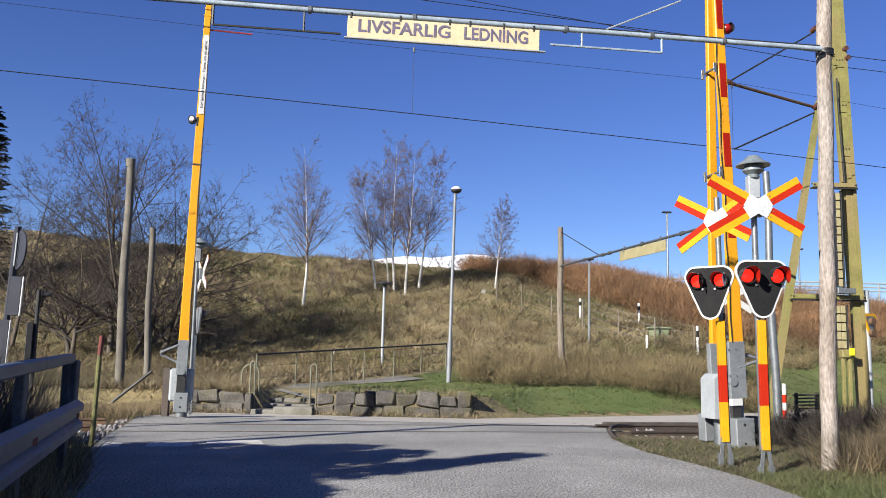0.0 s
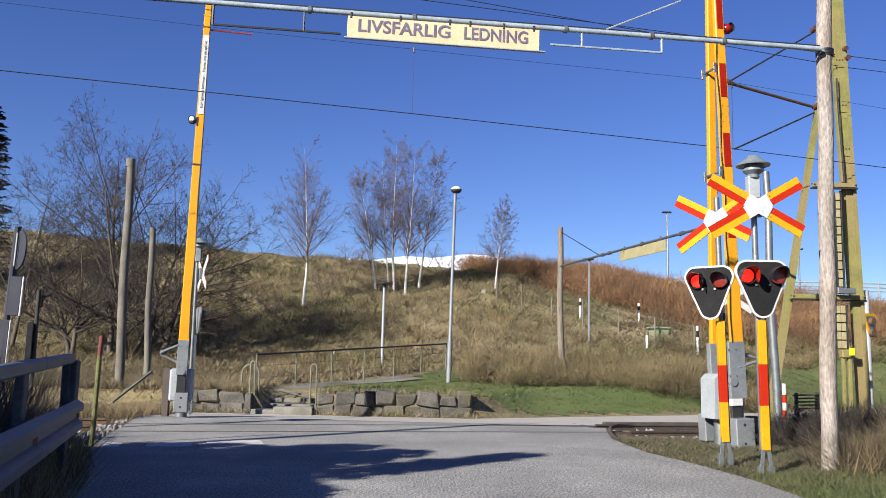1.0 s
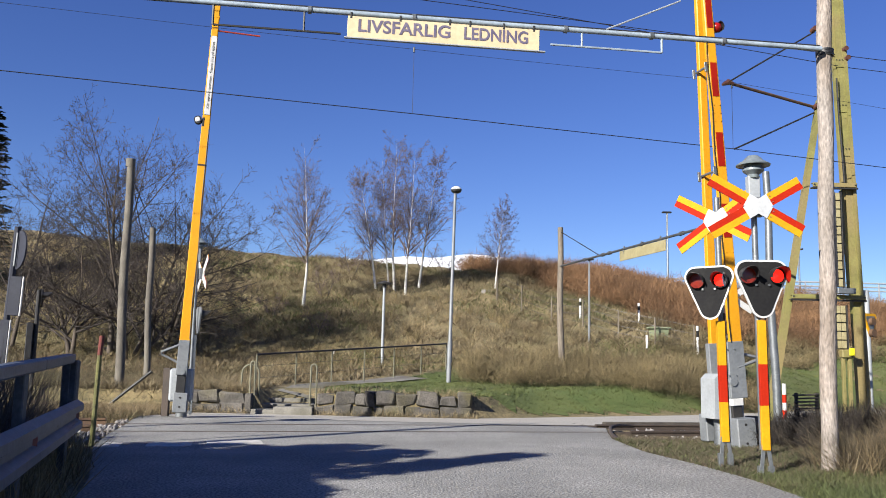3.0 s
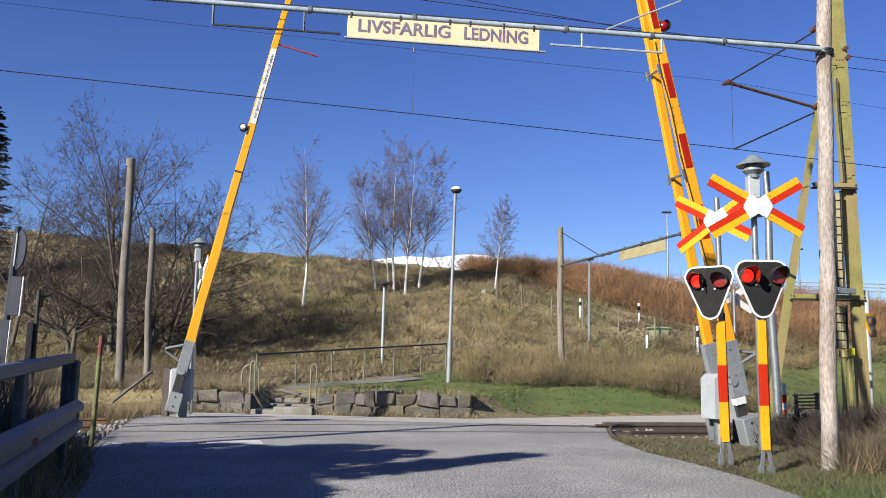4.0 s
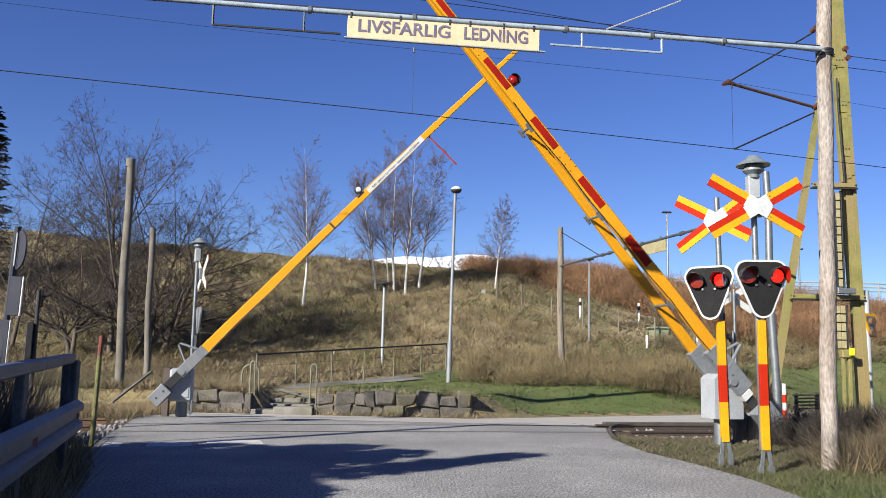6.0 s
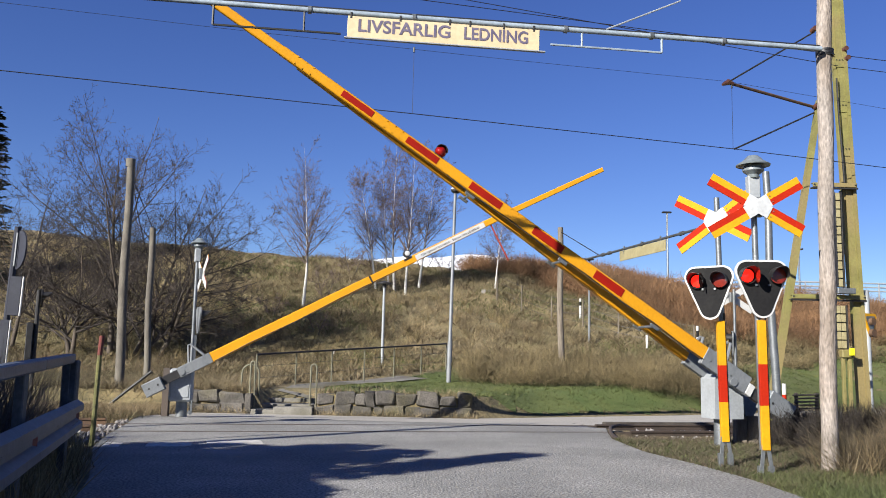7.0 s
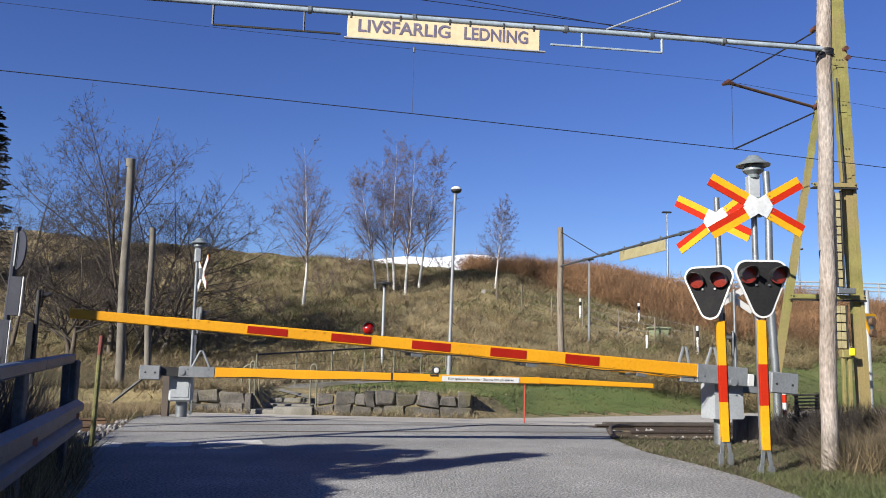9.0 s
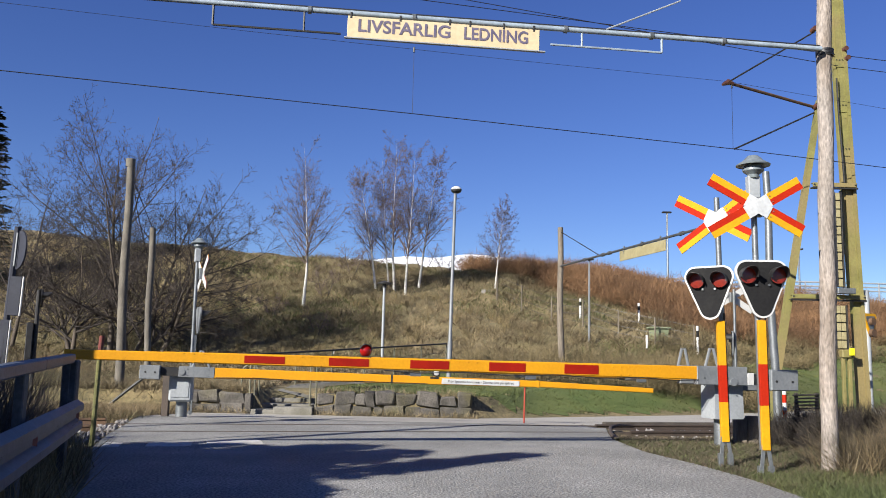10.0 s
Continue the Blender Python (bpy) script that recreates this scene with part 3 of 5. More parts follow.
        lm.prism([(lx + 0.094 * math.cos(radians(a)), lz + 0.02 + 0.094 * math.sin(radians(a))) for a in range(20, 161, 14)] + [(lx + 0.086 * math.cos(radians(a)), lz + 0.02 + 0.086 * math.sin(radians(a))) for a in range(160, 19, -14)], -side * 0.03, side * 0.06)
        part("boom_lamp", lm, "dark_metal", boom, "black lamp housing with a short hood")
        ln = disc(Matrix.Identity(4), Vector((lx, -side * 0.02, lz + 0.02)), 0.08, ((0.001, side * 0.075), (0.03, side * 0.07), (0.06, side * 0.05), (0.078, side * 0.02), (0.082, 0.0)), 20)
        part("lens", ln, "lens_red_glow", boom, "red domed lens")
        cable = [(0.6, side * (t + 0.012), 0.02)] + [(x, side * (t + 0.012), 0.005 + 0.03 * (i % 2)) for i, x in enumerate((1.0, 1.6, 2.2, 2.9, 3.6, 4.3, 5.0, 5.45))]
        part("cable", Mesh().tube(cable, 0.008, 5), "ink", boom)
    else:
        lx = lamp_r
        lm = Mesh().cyl((lx, -0.06, 0.16), (lx, 0.06, 0.16), 0.08, n=18).cyl((lx, 0, 0.05), (lx, 0, 0.12), 0.018, n=8).box((lx - 0.13, -0.05, 0.03), (lx + 0.06, 0.05, 0.075), 0.006)
        part("boom_lamp", lm, "dark_metal", boom, "dark round lamp")
        part("lens", Mesh().cyl((lx, side * 0.06, 0.16), (lx, side * 0.085, 0.16), 0.058, 0.04, n=16), "white", boom, "pale lens")
        part("clamp", Mesh().box((4.13, -t - 0.006, -0.088), (4.17, t + 0.006, 0.085), 0.004), "dark_metal", boom, "dark joint strap", False)
        part("plate", Mesh().box((5.2, side * (t + 0.004), -0.062), (6.88, side * (t + 0.012), 0.052), 0.002), "white", boom, "white lettered plate", False)
        face = pose(6.04, side * (t + 0.014), -0.005, 90, 0, 0)
        letters("lettering", "K\u00f6r igenom bommen - Stanna inte p\u00e5 sp\u00e5ret", 0.075, 1.42, "ink", boom, face)
        part("clamp", Mesh().box((joint - 0.03, -t - 0.005, -0.075), (joint + 0.01, t + 0.005, 0.075), 0.004), "yellow", boom, "", False)
        part("support_rod", Mesh().cyl((7.02, 0, -0.04), (7.02, 0, -0.92), 0.018, n=8), "orange", boom, "orange hanging support rod")
        part("cable", Mesh().tube([(0.65, side * (t + 0.012), -0.09), (1.4, side * (t + 0.012), -0.07), (2.4, side * (t + 0.012), -0.09), (3.4, side * (t + 0.012), -0.065), (4.9, side * (t + 0.012), -0.07)], 0.008, 5), "ink", boom)
    return base, boom


M["lens_red_glow"] = mat("glowing_red_lens", (0.20, 0.005, 0.005), None, 0.15, scale=20, fine=60, bump=0.1, amount=0.2, glow=0.06)
TURN_NEAR, TURN_FAR = 194.4, 11.9
PIVOT_NEAR, PIVOT_FAR = (4.488, 13.2, 0.985), (-5.06, 16.8, 0.882)
near_barrier, near_boom = barrier(True, PIVOT_NEAR, TURN_NEAR, 9.55, True, 5.7, 1)
far_barrier, far_boom = barrier(False, PIVOT_FAR, TURN_FAR, 9.95, False, 5.08, -1)


# ---- warning signals ----
def rounded(pts, r, n=14):
    out = []
    k = len(pts)
    for i in range(k):
        p, a, b = Vector(pts[i]), Vector(pts[i - 1]), Vector(pts[(i + 1) % k])
        u, w = (a - p).normalized(), (b - p).normalized()
        half = u.angle(w) / 2
        d = r / math.tan(half)
        c = p + (u + w).normalized() * (r / math.sin(half))
        s, e = p + u * d - c, p + w * d - c
        for j in range(n + 1):
            t = j / n
            v = (s * (1 - t) + e * t).normalized() * r
            out.append((c.x + v.x, c.y + v.y))
    return out


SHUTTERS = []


def signal_board(parent, x, z, w, m, lit=(), border="white", gap=0.245):
    """A black triangular board with two red lamps in a white border, facing local -y."""
    hgt = w * 0.9
    tri = [(-w / 2, hgt * 0.38), (w / 2, hgt * 0.38), (0, -hgt * 0.93)]
    def shell(name, r, grow, y0, y1, mt, label):
        k = [(px * (1 + grow), pz * (1 + grow)) for px, pz in tri]
        return part(name, Mesh().prism(rounded(k, r), y0, y1, 0, m @ Matrix.Translation((x, 0, z))), mt, parent, label, False)
    board = shell("board", 0.135, 0.10, -0.03, 0.0, border, "white-edged triangular signal board" if border == "white" else "plain grey triangular signal board")
    shell("board_face", 0.115, 0.005, -0.036, -0.03, "black", "black board face")
    for i, s in enumerate((-1, 1)):
        c = Vector((x + s * w * gap, -0.036, z + hgt * 0.115))
        r = w * 0.128
        hs = Mesh()
        n = 20
        vs = []
        for y, rr in ((0.0, r * 1.12), (-0.05, r * 1.12)):
            vs += [c + Vector((rr * math.cos(2 * math.pi * j / n), y, rr * math.sin(2 * math.pi * j / n))) for j in range(n)]
        hs.add([m @ v for v in vs], [(j, (j + 1) % n, n + (j + 1) % n, n + j) for j in range(n)])
        # hood: a half tube over the lens
        vs, k = [], 14
        for rr in (r * 1.13, r * 1.06):
            for y0, slope in ((-0.03, 0), (-0.21, 1)):
                for j in range(k + 1):
                    a = math.radians(-15 + 210 * j / k)
                    yy = y0 + slope * 0.09 * (1 - max(0, math.sin(a)))
                    vs.append(c + Vector((rr * math.cos(a), yy, rr * math.sin(a))))
        q = k + 1
        fs = []
        for s0 in (0, 2 * q):
            fs += [(s0 + j, s0 + j + 1, s0 + q + j + 1, s0 + q + j) for j in range(k)]
        fs += [(q + j, q + j + 1, 3 * q + j + 1, 3 * q + j) for j in range(k)]
        hs.add([m @ v for v in vs], fs)
        part("hood", hs, "dark_metal", parent, "black lamp hood")
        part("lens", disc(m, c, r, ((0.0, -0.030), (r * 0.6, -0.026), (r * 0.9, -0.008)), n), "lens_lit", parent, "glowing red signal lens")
        # added disc, shut over the glowing lens to imitate the lamp off
        sh = part("shutter", disc(Matrix.Identity(4), Vector((-r, 0, 0)), r, ((0.0, -0.003), (r * 1.06, 0.0), (0.0, 0.002)), n), "lens", parent, "added dark red disc that turns to imitate the unlit lens")
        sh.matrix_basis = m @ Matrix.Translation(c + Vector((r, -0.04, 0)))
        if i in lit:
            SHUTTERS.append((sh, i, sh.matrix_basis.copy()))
    for s in (-1, 1):
        p = m @ Vector((x + s * w * 0.11, -0.036, z - hgt * 0.06))
        q = m @ Vector((x + s * w * 0.11, -0.06, z - hgt * 0.06))
        part("knob", Mesh().cyl(p, q, 0.014, n=8), "steel", parent)
    return board


def crossbuck(parent, x, z, m, length=1.28, width=0.155, ang=30.0, right=0.92):
    """Two crossed arms, half yellow and half red along their length, white in the middle; faces local -y."""
    core = 0.155
    for k, a in enumerate((ang, 180 - ang, 180 + ang, 360 - ang)):
        ca, sa = math.cos(radians(a)), math.sin(radians(a))
        yl = -0.10 - 0.014 * (k % 2)
        sgn = 1 if ca > 0 else -1
        reach = length / 2 * (right if ca > 0 else 1.0)
        n0 = (-sa * sgn, ca * sgn)          # normal that points up
        for name, mt in (("yellow_half", "sign_yellow"), ("red_half", "sign_red")):
            e = 1 if (name == "yellow_half") == (sa > 0) else -1
            pts = [(x + ca * d + n0[0] * e * q * width / 2, z + sa * d + n0[1] * e * q * width / 2) for d, q in ((core, 0), (reach, 0), (reach, 1), (core, 1))]
            part(name, Mesh().prism(pts, yl, yl + 0.010, 0, m), mt, parent, "", False)
        pts = [(x + ca * d - sa * o, z + sa * d + ca * o) for d, o in ((0.1, -width / 2), (reach, -width / 2), (reach, width / 2), (0.1, width / 2))]
        part("arm_back", Mesh().prism(pts, yl + 0.0105, yl + 0.013, 0, m), "white", parent, "pale back of the cross arm", False)
        if ca > 0:
            for o in (-width * 0.25, width * 0.25):
                p = m @ Vector((x + ca * (core + 0.03) - sa * o, yl - 0.001, z + sa * (core + 0.03) + ca * o))
                q = m @ Vector((x + ca * (core + 0.03) - sa * o, yl - 0.007, z + sa * (core + 0.03) + ca * o))
                part("bolt", Mesh().cyl(p, q, 0.008, n=6), "steel", parent)
    # the white middle takes the shape of the two crossed arm stubs
    w, out = width / 2, []
    for a0, a1 in ((-ang, ang), (ang, 180 - ang), (180 - ang, 180 + ang), (180 + ang, 360 - ang)):
        ca, sa = math.cos(radians(a0)), math.sin(radians(a0))
        out.append((x + ca * core - sa * w, z + sa * core + ca * w))
        half, mid = radians((a1 - a0) / 2), radians((a0 + a1) / 2)
        notch = min(w / math.sin(half), core * 1.06)
        out.append((x + notch * math.cos(mid), z + notch * math.sin(mid)))
        ca, sa = math.cos(radians(a1)), math.sin(radians(a1))
        out.append((x + ca * core + sa * w, z + sa * core - ca * w))
    part("centre_plate", Mesh().prism(out, -0.123, -0.116, 0, m), "cross_white", parent, "white middle of the cross", False)
    part("cross_bracket", Mesh().box((x - 0.06, -0.09, z - 0.12), (x + 0.06, -0.02, z + 0.12), 0.006, m), "steel", parent, "", False)


def bell(parent, x, z, r=0.2):
    prof = [(0.001, 0.115), (r * 0.3, 0.11), (r * 0.42, 0.09), (r * 0.6, 0.05), (r, 0.0), (r * 0.98, -0.012), (r * 0.55, 0.0), (0.001, 0.01)]
    part("bell_cap", Mesh().lathe(prof, (x, 0, z)), "bell_grey", parent, "grey conical bell cap")
    prof = [(0.001, 0.0), (r * 0.5, -0.005), (r * 0.62, -0.05), (r * 0.62, -0.075), (r * 0.35, -0.12), (r * 0.3, -0.16), (0.001, -0.16)]
    part("bell", Mesh().lathe(prof, (x, 0, z)), "bell_grey", parent, "grey signal bell")


def mast(at, turn, board_turn, zs, cross_turn, with_bell, lit, lean=0.0, bw=0.63, pole_x=0.0, plain=False):
    """zs: bottom of the yellow, red from, red to, board foot, board lamp height, cross height, top."""
    th = thing("crossing_signal", "grey signal post seen from the side, lamps and cross edge-on" if plain else "yellow and red signal post with red lamps and warning cross", "railway signal",
               pose(at[0], at[1], at[2], 0, lean, turn), "signals at the crossing")
    z0, z1, z2, z3, zb, zc, zt = zs
    def channel(a, b, mt, label=""):
        mb = Mesh().box((-0.045, -0.05, a), (0.045, -0.042, b), 0.002).box((-0.045, -0.042, a), (-0.037, 0.03, b), 0.002).box((0.037, -0.042, a), (0.045, 0.03, b), 0.002)
        part("post", mb, "steel" if plain else mt, th, "" if plain else label, False)
    channel(z0, z1, "sign_yellow")
    channel(z1, z2, "sign_red", "red band of the post")
    channel(z2, z3, "sign_yellow")
    for s in (-1, 1):
        part("foot", Mesh().box((s * 0.03 - 0.022, -0.035, 0.08), (s * 0.03 + 0.022, -0.015, z0 + 0.06), 0.003, pose(s * 0.035, 0, 0, 0, s * -7, 0)).box((s * 0.06 - 0.03, -0.03, -0.12), (s * 0.06 + 0.03, 0.03, 0.1), 0.004), "steel", th, "grey angle-iron foot", False)
    part("pole", Mesh().cyl((pole_x, 0.03, z0), (pole_x, 0.03, zt), 0.035, n=12), "steel", th, "galvanised pole")
    part("cable", Mesh().tube([(0.057, 0.0, -0.05), (0.059, -0.01, z1), (0.057, 0.0, z3), (0.055, 0.0, z3 + 0.1)], 0.012, 6), "ink", th, "black cable")
    signal_board(th, 0.0, zb, bw, pose(-0.13 if board_turn == -32 else 0.0, -0.06, 0, 0, 0, board_turn), lit, "galv" if plain else "white", 0.21 if board_turn == -32 else 0.255)
    crossbuck(th, pole_x + (0.04 if cross_turn == -48 else 0.0), zc + (0.02 if cross_turn == -48 else -0.01), pose(0, 0, 0, 0, 0, cross_turn), right=0.8 if cross_turn == -48 else 0.92)
    if with_bell:
        part("bell_mount", Mesh().box((pole_x - 0.07, -0.03, zt - 0.1), (pole_x + 0.07, 0.09, zt + 0.20), 0.01), "grey_paint", th, "", False)
        bell(th, pole_x, zt + 0.33)
    return th


mast((3.74, 9.9, 0.0), 0, 0, (0.28, 0.78, 1.25, 1.76, 2.2, 3.1, 3.28), 0, True, (0, 1), lean=-0.6, pole_x=-0.02, bw=0.685)
mast((3.53, 10.65, 0.06), 0, -32, (0.24, 0.72, 1.17, 1.72, 2.15, 2.97, 3.3), -48, False, (0, 1), lean=-1.2, bw=0.68, pole_x=0.03)



# ---- the height-limit gantry with its warning sign ----
def gantry():
    th = thing("warning_gantry", "timber-post gantry with a grey steel tube over the road", "gantry")
    a, b = Vector((-6.3, 8.85, 5.245)), Vector((4.6, 10.01, 5.119))
    mb = Mesh()
    lean = Vector((0.15, 0, 6.3))
    ks = [k / 16 for k in range(17)]
    mb.sweep([Vector((4.58 + 0.008 * math.sin(k * 21), 10.16, -0.2)) + lean * k for k in ks], [0.098 - 0.010 * k + 0.003 * math.sin(k * 37) for k in ks], 18)
    part("wooden_post", mb, "wood_pole", th, "peeling pale pine post")
    part("wooden_post", Mesh().cyl((-6.3, 9.0, -0.5), (-6.3, 9.0, 5.9), 0.12, 0.10, n=14), "wood_pole", th)
    part("tube", Mesh().cyl(a, b, 0.031, n=14), "tube_blue", th, "pale blue-grey steel tube")
    part("conduit", Mesh().cyl(a + Vector((0, 0.03, 0.05)), b + Vector((0, 0.03, 0.05)), 0.012, n=6), "wire", th)
    d = (b - a).normalized()

    def on(x, dz=0.0, dy=0.0):
        t = (x - a.x) / (b.x - a.x)
        p = a.lerp(b, t)
        return Vector((p.x, p.y + dy, p.z + dz))
    for x in (-4.0, -1.6, -0.4, 1.4, 2.45, 3.35):
        part("clip", Mesh().cyl(on(x) - d * 0.02, on(x) + d * 0.02, 0.046, n=12), "steel", th)
    # frames hanging from the tube; the left one's shade is put in as black
    for x0, x1, xm, dz, mt in ((-2.68, -1.24, -1.66, -0.26, "ink"), (2.58, 1.22, 1.6, -0.2, "tube_blue")):
        fr = Mesh()
        fr.cyl(on(x0), on(x0, dz), 0.015, n=6)
        fr.cyl(on(x0, dz), on(x1, dz), 0.013, n=6)
        fr.cyl(on(xm), on(xm, dz), 0.013, n=6)
        part("side_frame", fr, mt, th)
    stay = Mesh().cyl(on(1.9, 0.04), on(2.85, 0.52, 0.1), 0.010, n=6)
    part("stay", stay, "grey_paint", th)
    w = Mesh()
    for k in range(5):
        w.cyl((4.71, 10.16, 5.08 + 0.018 * k), (4.71, 10.16, 5.092 + 0.018 * k), 0.106, n=16)
    part("wire_binding", w, "wire", th)
    # the board
    mid = on(-0.04)
    tilt = math.degrees(math.asin(-d.z))
    m = Matrix.Translation((mid.x, mid.y - 0.02, mid.z - 0.172)) @ pose(0, 0, 0, 0, 0, math.degrees(math.atan2(d.y, d.x))) @ pose(0, 0, 0, 0, tilt, 0)
    bd = thing("warning_sign", "cream sign board lettered in faded violet capitals", "sign", m)
    part("panel", Mesh().box((-1.13, -0.012, -0.128), (1.13, 0.012, 0.128), 0.004), "cream", bd, "", False)
    part("lower_edge", Mesh().box((-1.16, -0.03, -0.146), (1.2, 0.014, -0.131), 0.003), "grey_paint", bd, "", False)
    for x in (-1.09, -0.52, 0.06, 0.3, 0.7, 1.06):
        part("hanger", Mesh().box((x - 0.012, -0.016, 0.10), (x + 0.012, 0.016, 0.175), 0.003), "dark_metal", bd, "", False)
    letters("lettering", "LIVSFARLIG", 0.21, 1.07, "letter", bd, pose(-0.47, -0.015, 0.01, 90, 0, 0))
    letters("lettering", "LEDNING", 0.21, 0.76, "letter", bd, pose(0.61, -0.015, 0.01, 90, 0, 0))


gantry()
# ---- stone wall, steps and path ----
def stone_run(wall, x0, x1, y, z0, z1, courses, yaw=0.0):
    h = (z1 - z0) / courses
    for c in range(courses):
        x = x0
        while x < x1 - 0.05:
            w = min(random.uniform(0.2, 0.58), x1 - x)
            if x1 - x - w < 0.2:
                w = x1 - x
            mb = Mesh().box((x + 0.012, y - 0.16 + random.uniform(-0.03, 0.03), z0 + c * h + 0.008), (x + w - 0.012, y + 0.22, z0 + (c + 1) * h - 0.008 + random.uniform(-0.07, 0.04) * (c == courses - 1)), 0.03, jit=0.05)
            part("stone", mb, "stone", wall, "", False)
            x += w


for x0, x1, top in ((-6.1, -4.64, 0.40), (-2.95, 0.75, 0.42)):
    wl = thing("stone_wall", "low dry wall of rough grey granite blocks", "stone wall", kind="structure",
               mb=Mesh().box((x0 + 0.05, 20.55, -0.4), (x1 - 0.05, 20.85, top - 0.06), 0.01), material="earth")
    stone_run(wl, x0, x1, 20.62, -0.2, top, 2)
steps = thing("garden_steps", "worn concrete steps between two stone walls", "steps")
for k in range(4):
    part("slab", Mesh().box((-4.46, 20.35 + 0.62 * k, -0.4), (-3.0, 20.35 + 0.62 * (k + 1) - 0.012, -0.02 + 0.11 * k), 0.012, jit=0.006), "step_concrete", steps, "", False)
part("step", Mesh().box((-3.92, 20.33, -0.3), (-3.0, 20.75, 0.05), 0.012), "step_concrete", steps, "", False)
part("cheek", Mesh().box((-4.62, 20.4, -0.4), (-4.47, 22.4, 0.34), 0.02, jit=0.01), "stone", steps, "stone cheek wall", False)
mid = [(-3.75, 21.9), (-3.5, 23.0), (-2.9, 24.2), (-1.9, 25.6), (-0.8, 26.9)]
strip("path", [((x - 0.45, y + 0.22), (x + 0.45, y - 0.22)) for x, y in mid], "step_concrete", 0.012, "grey gravel footpath climbing from the steps", "path", 6)


def railing():
    th = thing("handrail", "thin dark handrail on pale posts beside a path", "railing")
    a, b = Vector((-4.72, 22.0, 1.27)), Vector((0.19, 29.0, 1.80))
    part("rail", Mesh().cyl(a, b, 0.025, n=8), "dark_metal", th)
    for k in range(7):
        p = a.lerp(b, k / 6)
        part("post", Mesh().cyl((p.x, p.y, float(gz(p.x, p.y)) - 0.1), p, 0.022, n=8), "old_green", th)
    for dz in (0.3, 0.6):
        part("wire", Mesh().cyl(a - Vector((0, 0, dz)), b - Vector((0, 0, dz)), 0.006, n=4), "wire", th)


railing()
for x, y, z0, z1, w in ((-4.85, 21.0, 0.2, 1.02, 0.42), (-3.15, 20.9, -0.05, 1.06, 0.14), (-4.52, 20.45, -0.2, 1.1, 0.1)):
    pts = [(x, y, z0)] + [(x + w / 2 - w / 2 * math.cos(radians(a)), y, z1 - w / 2 + w / 2 * math.sin(radians(a))) for a in range(0, 181, 20)] + [(x + w, y + 0.1, z0)]
    thing("hoop_rail", "bent pale green tube beside the steps", "railing", mb=Mesh().tube(pts, 0.022, 8), material="old_green", group="hoops by the steps")


# ---- pale blocks on the road, painted for sunlit gaps in the shadow ----
for x, y, w, turn in ((-3.65, 11.75, 0.58, 13), (-2.89, 12.27, 0.76, 17), (-4.35, 11.55, 0.22, 13)):
    thing("road_marking", "pale block painted for a sunlit gap in the road shadow", "road marking", pose(x, y, 0, 0, 0, turn), "stop line blocks", "structure",
          Mesh().box((-w / 2, -0.27, 0.0), (w / 2, 0.27, 0.006), 0.0), "gap_paint", False)


# ---- poles, lamps and markers ----
def wood_pole(name, label, foot, top, r0, r1, material="old_wood", category="pole"):
    a, b = Vector(foot), Vector(top)
    ks = [k / 10 for k in range(11)]
    mb = Mesh().sweep([a.lerp(b, k) + Vector((0.02 * math.sin(k * 9), 0, 0)) for k in ks], [r0 + (r1 - r0) * k for k in ks], 14)
    return thing(name, label, category, mb=mb, material=material)


wood_pole("utility_pole", "grey weathered timber pole standing in dry grass", (-7.85, 21.0, -0.3), (-7.95, 21.0, 6.06), 0.115, 0.095, "pole_grey")
wood_pole("utility_pole", "shorter grey concrete pole beside a taller one", (-7.87, 23.0, 0.0), (-7.98, 23.0, 4.66), 0.09, 0.08, "pole_grey")
thing("pole_cap", "short rusty collar on the pole top", "pole cap", mb=Mesh().cyl((-7.95, 21, 5.9), (-7.95, 21, 6.1), 0.115, n=14), material="pole_grey")
thing("stay_wire", "dark wire between two poles", "wire", mb=Mesh().cyl((-7.94, 21, 5.75), (-7.97, 23, 4.62), 0.014, n=5), material="wire")
thing("brace_bar", "dark slanting bar leaning over the grass", "bar", mb=Mesh().cyl((-7.83, 20, -0.1), (-6.73, 20, 0.82), 0.035, n=8), material="ink")
thing("short_post", "short rusty brown post beside the barrier", "post", mb=Mesh().box((-5.57, 17.25, -0.2), (-5.43, 17.35, 0.95), 0.01), material="rail_dark")


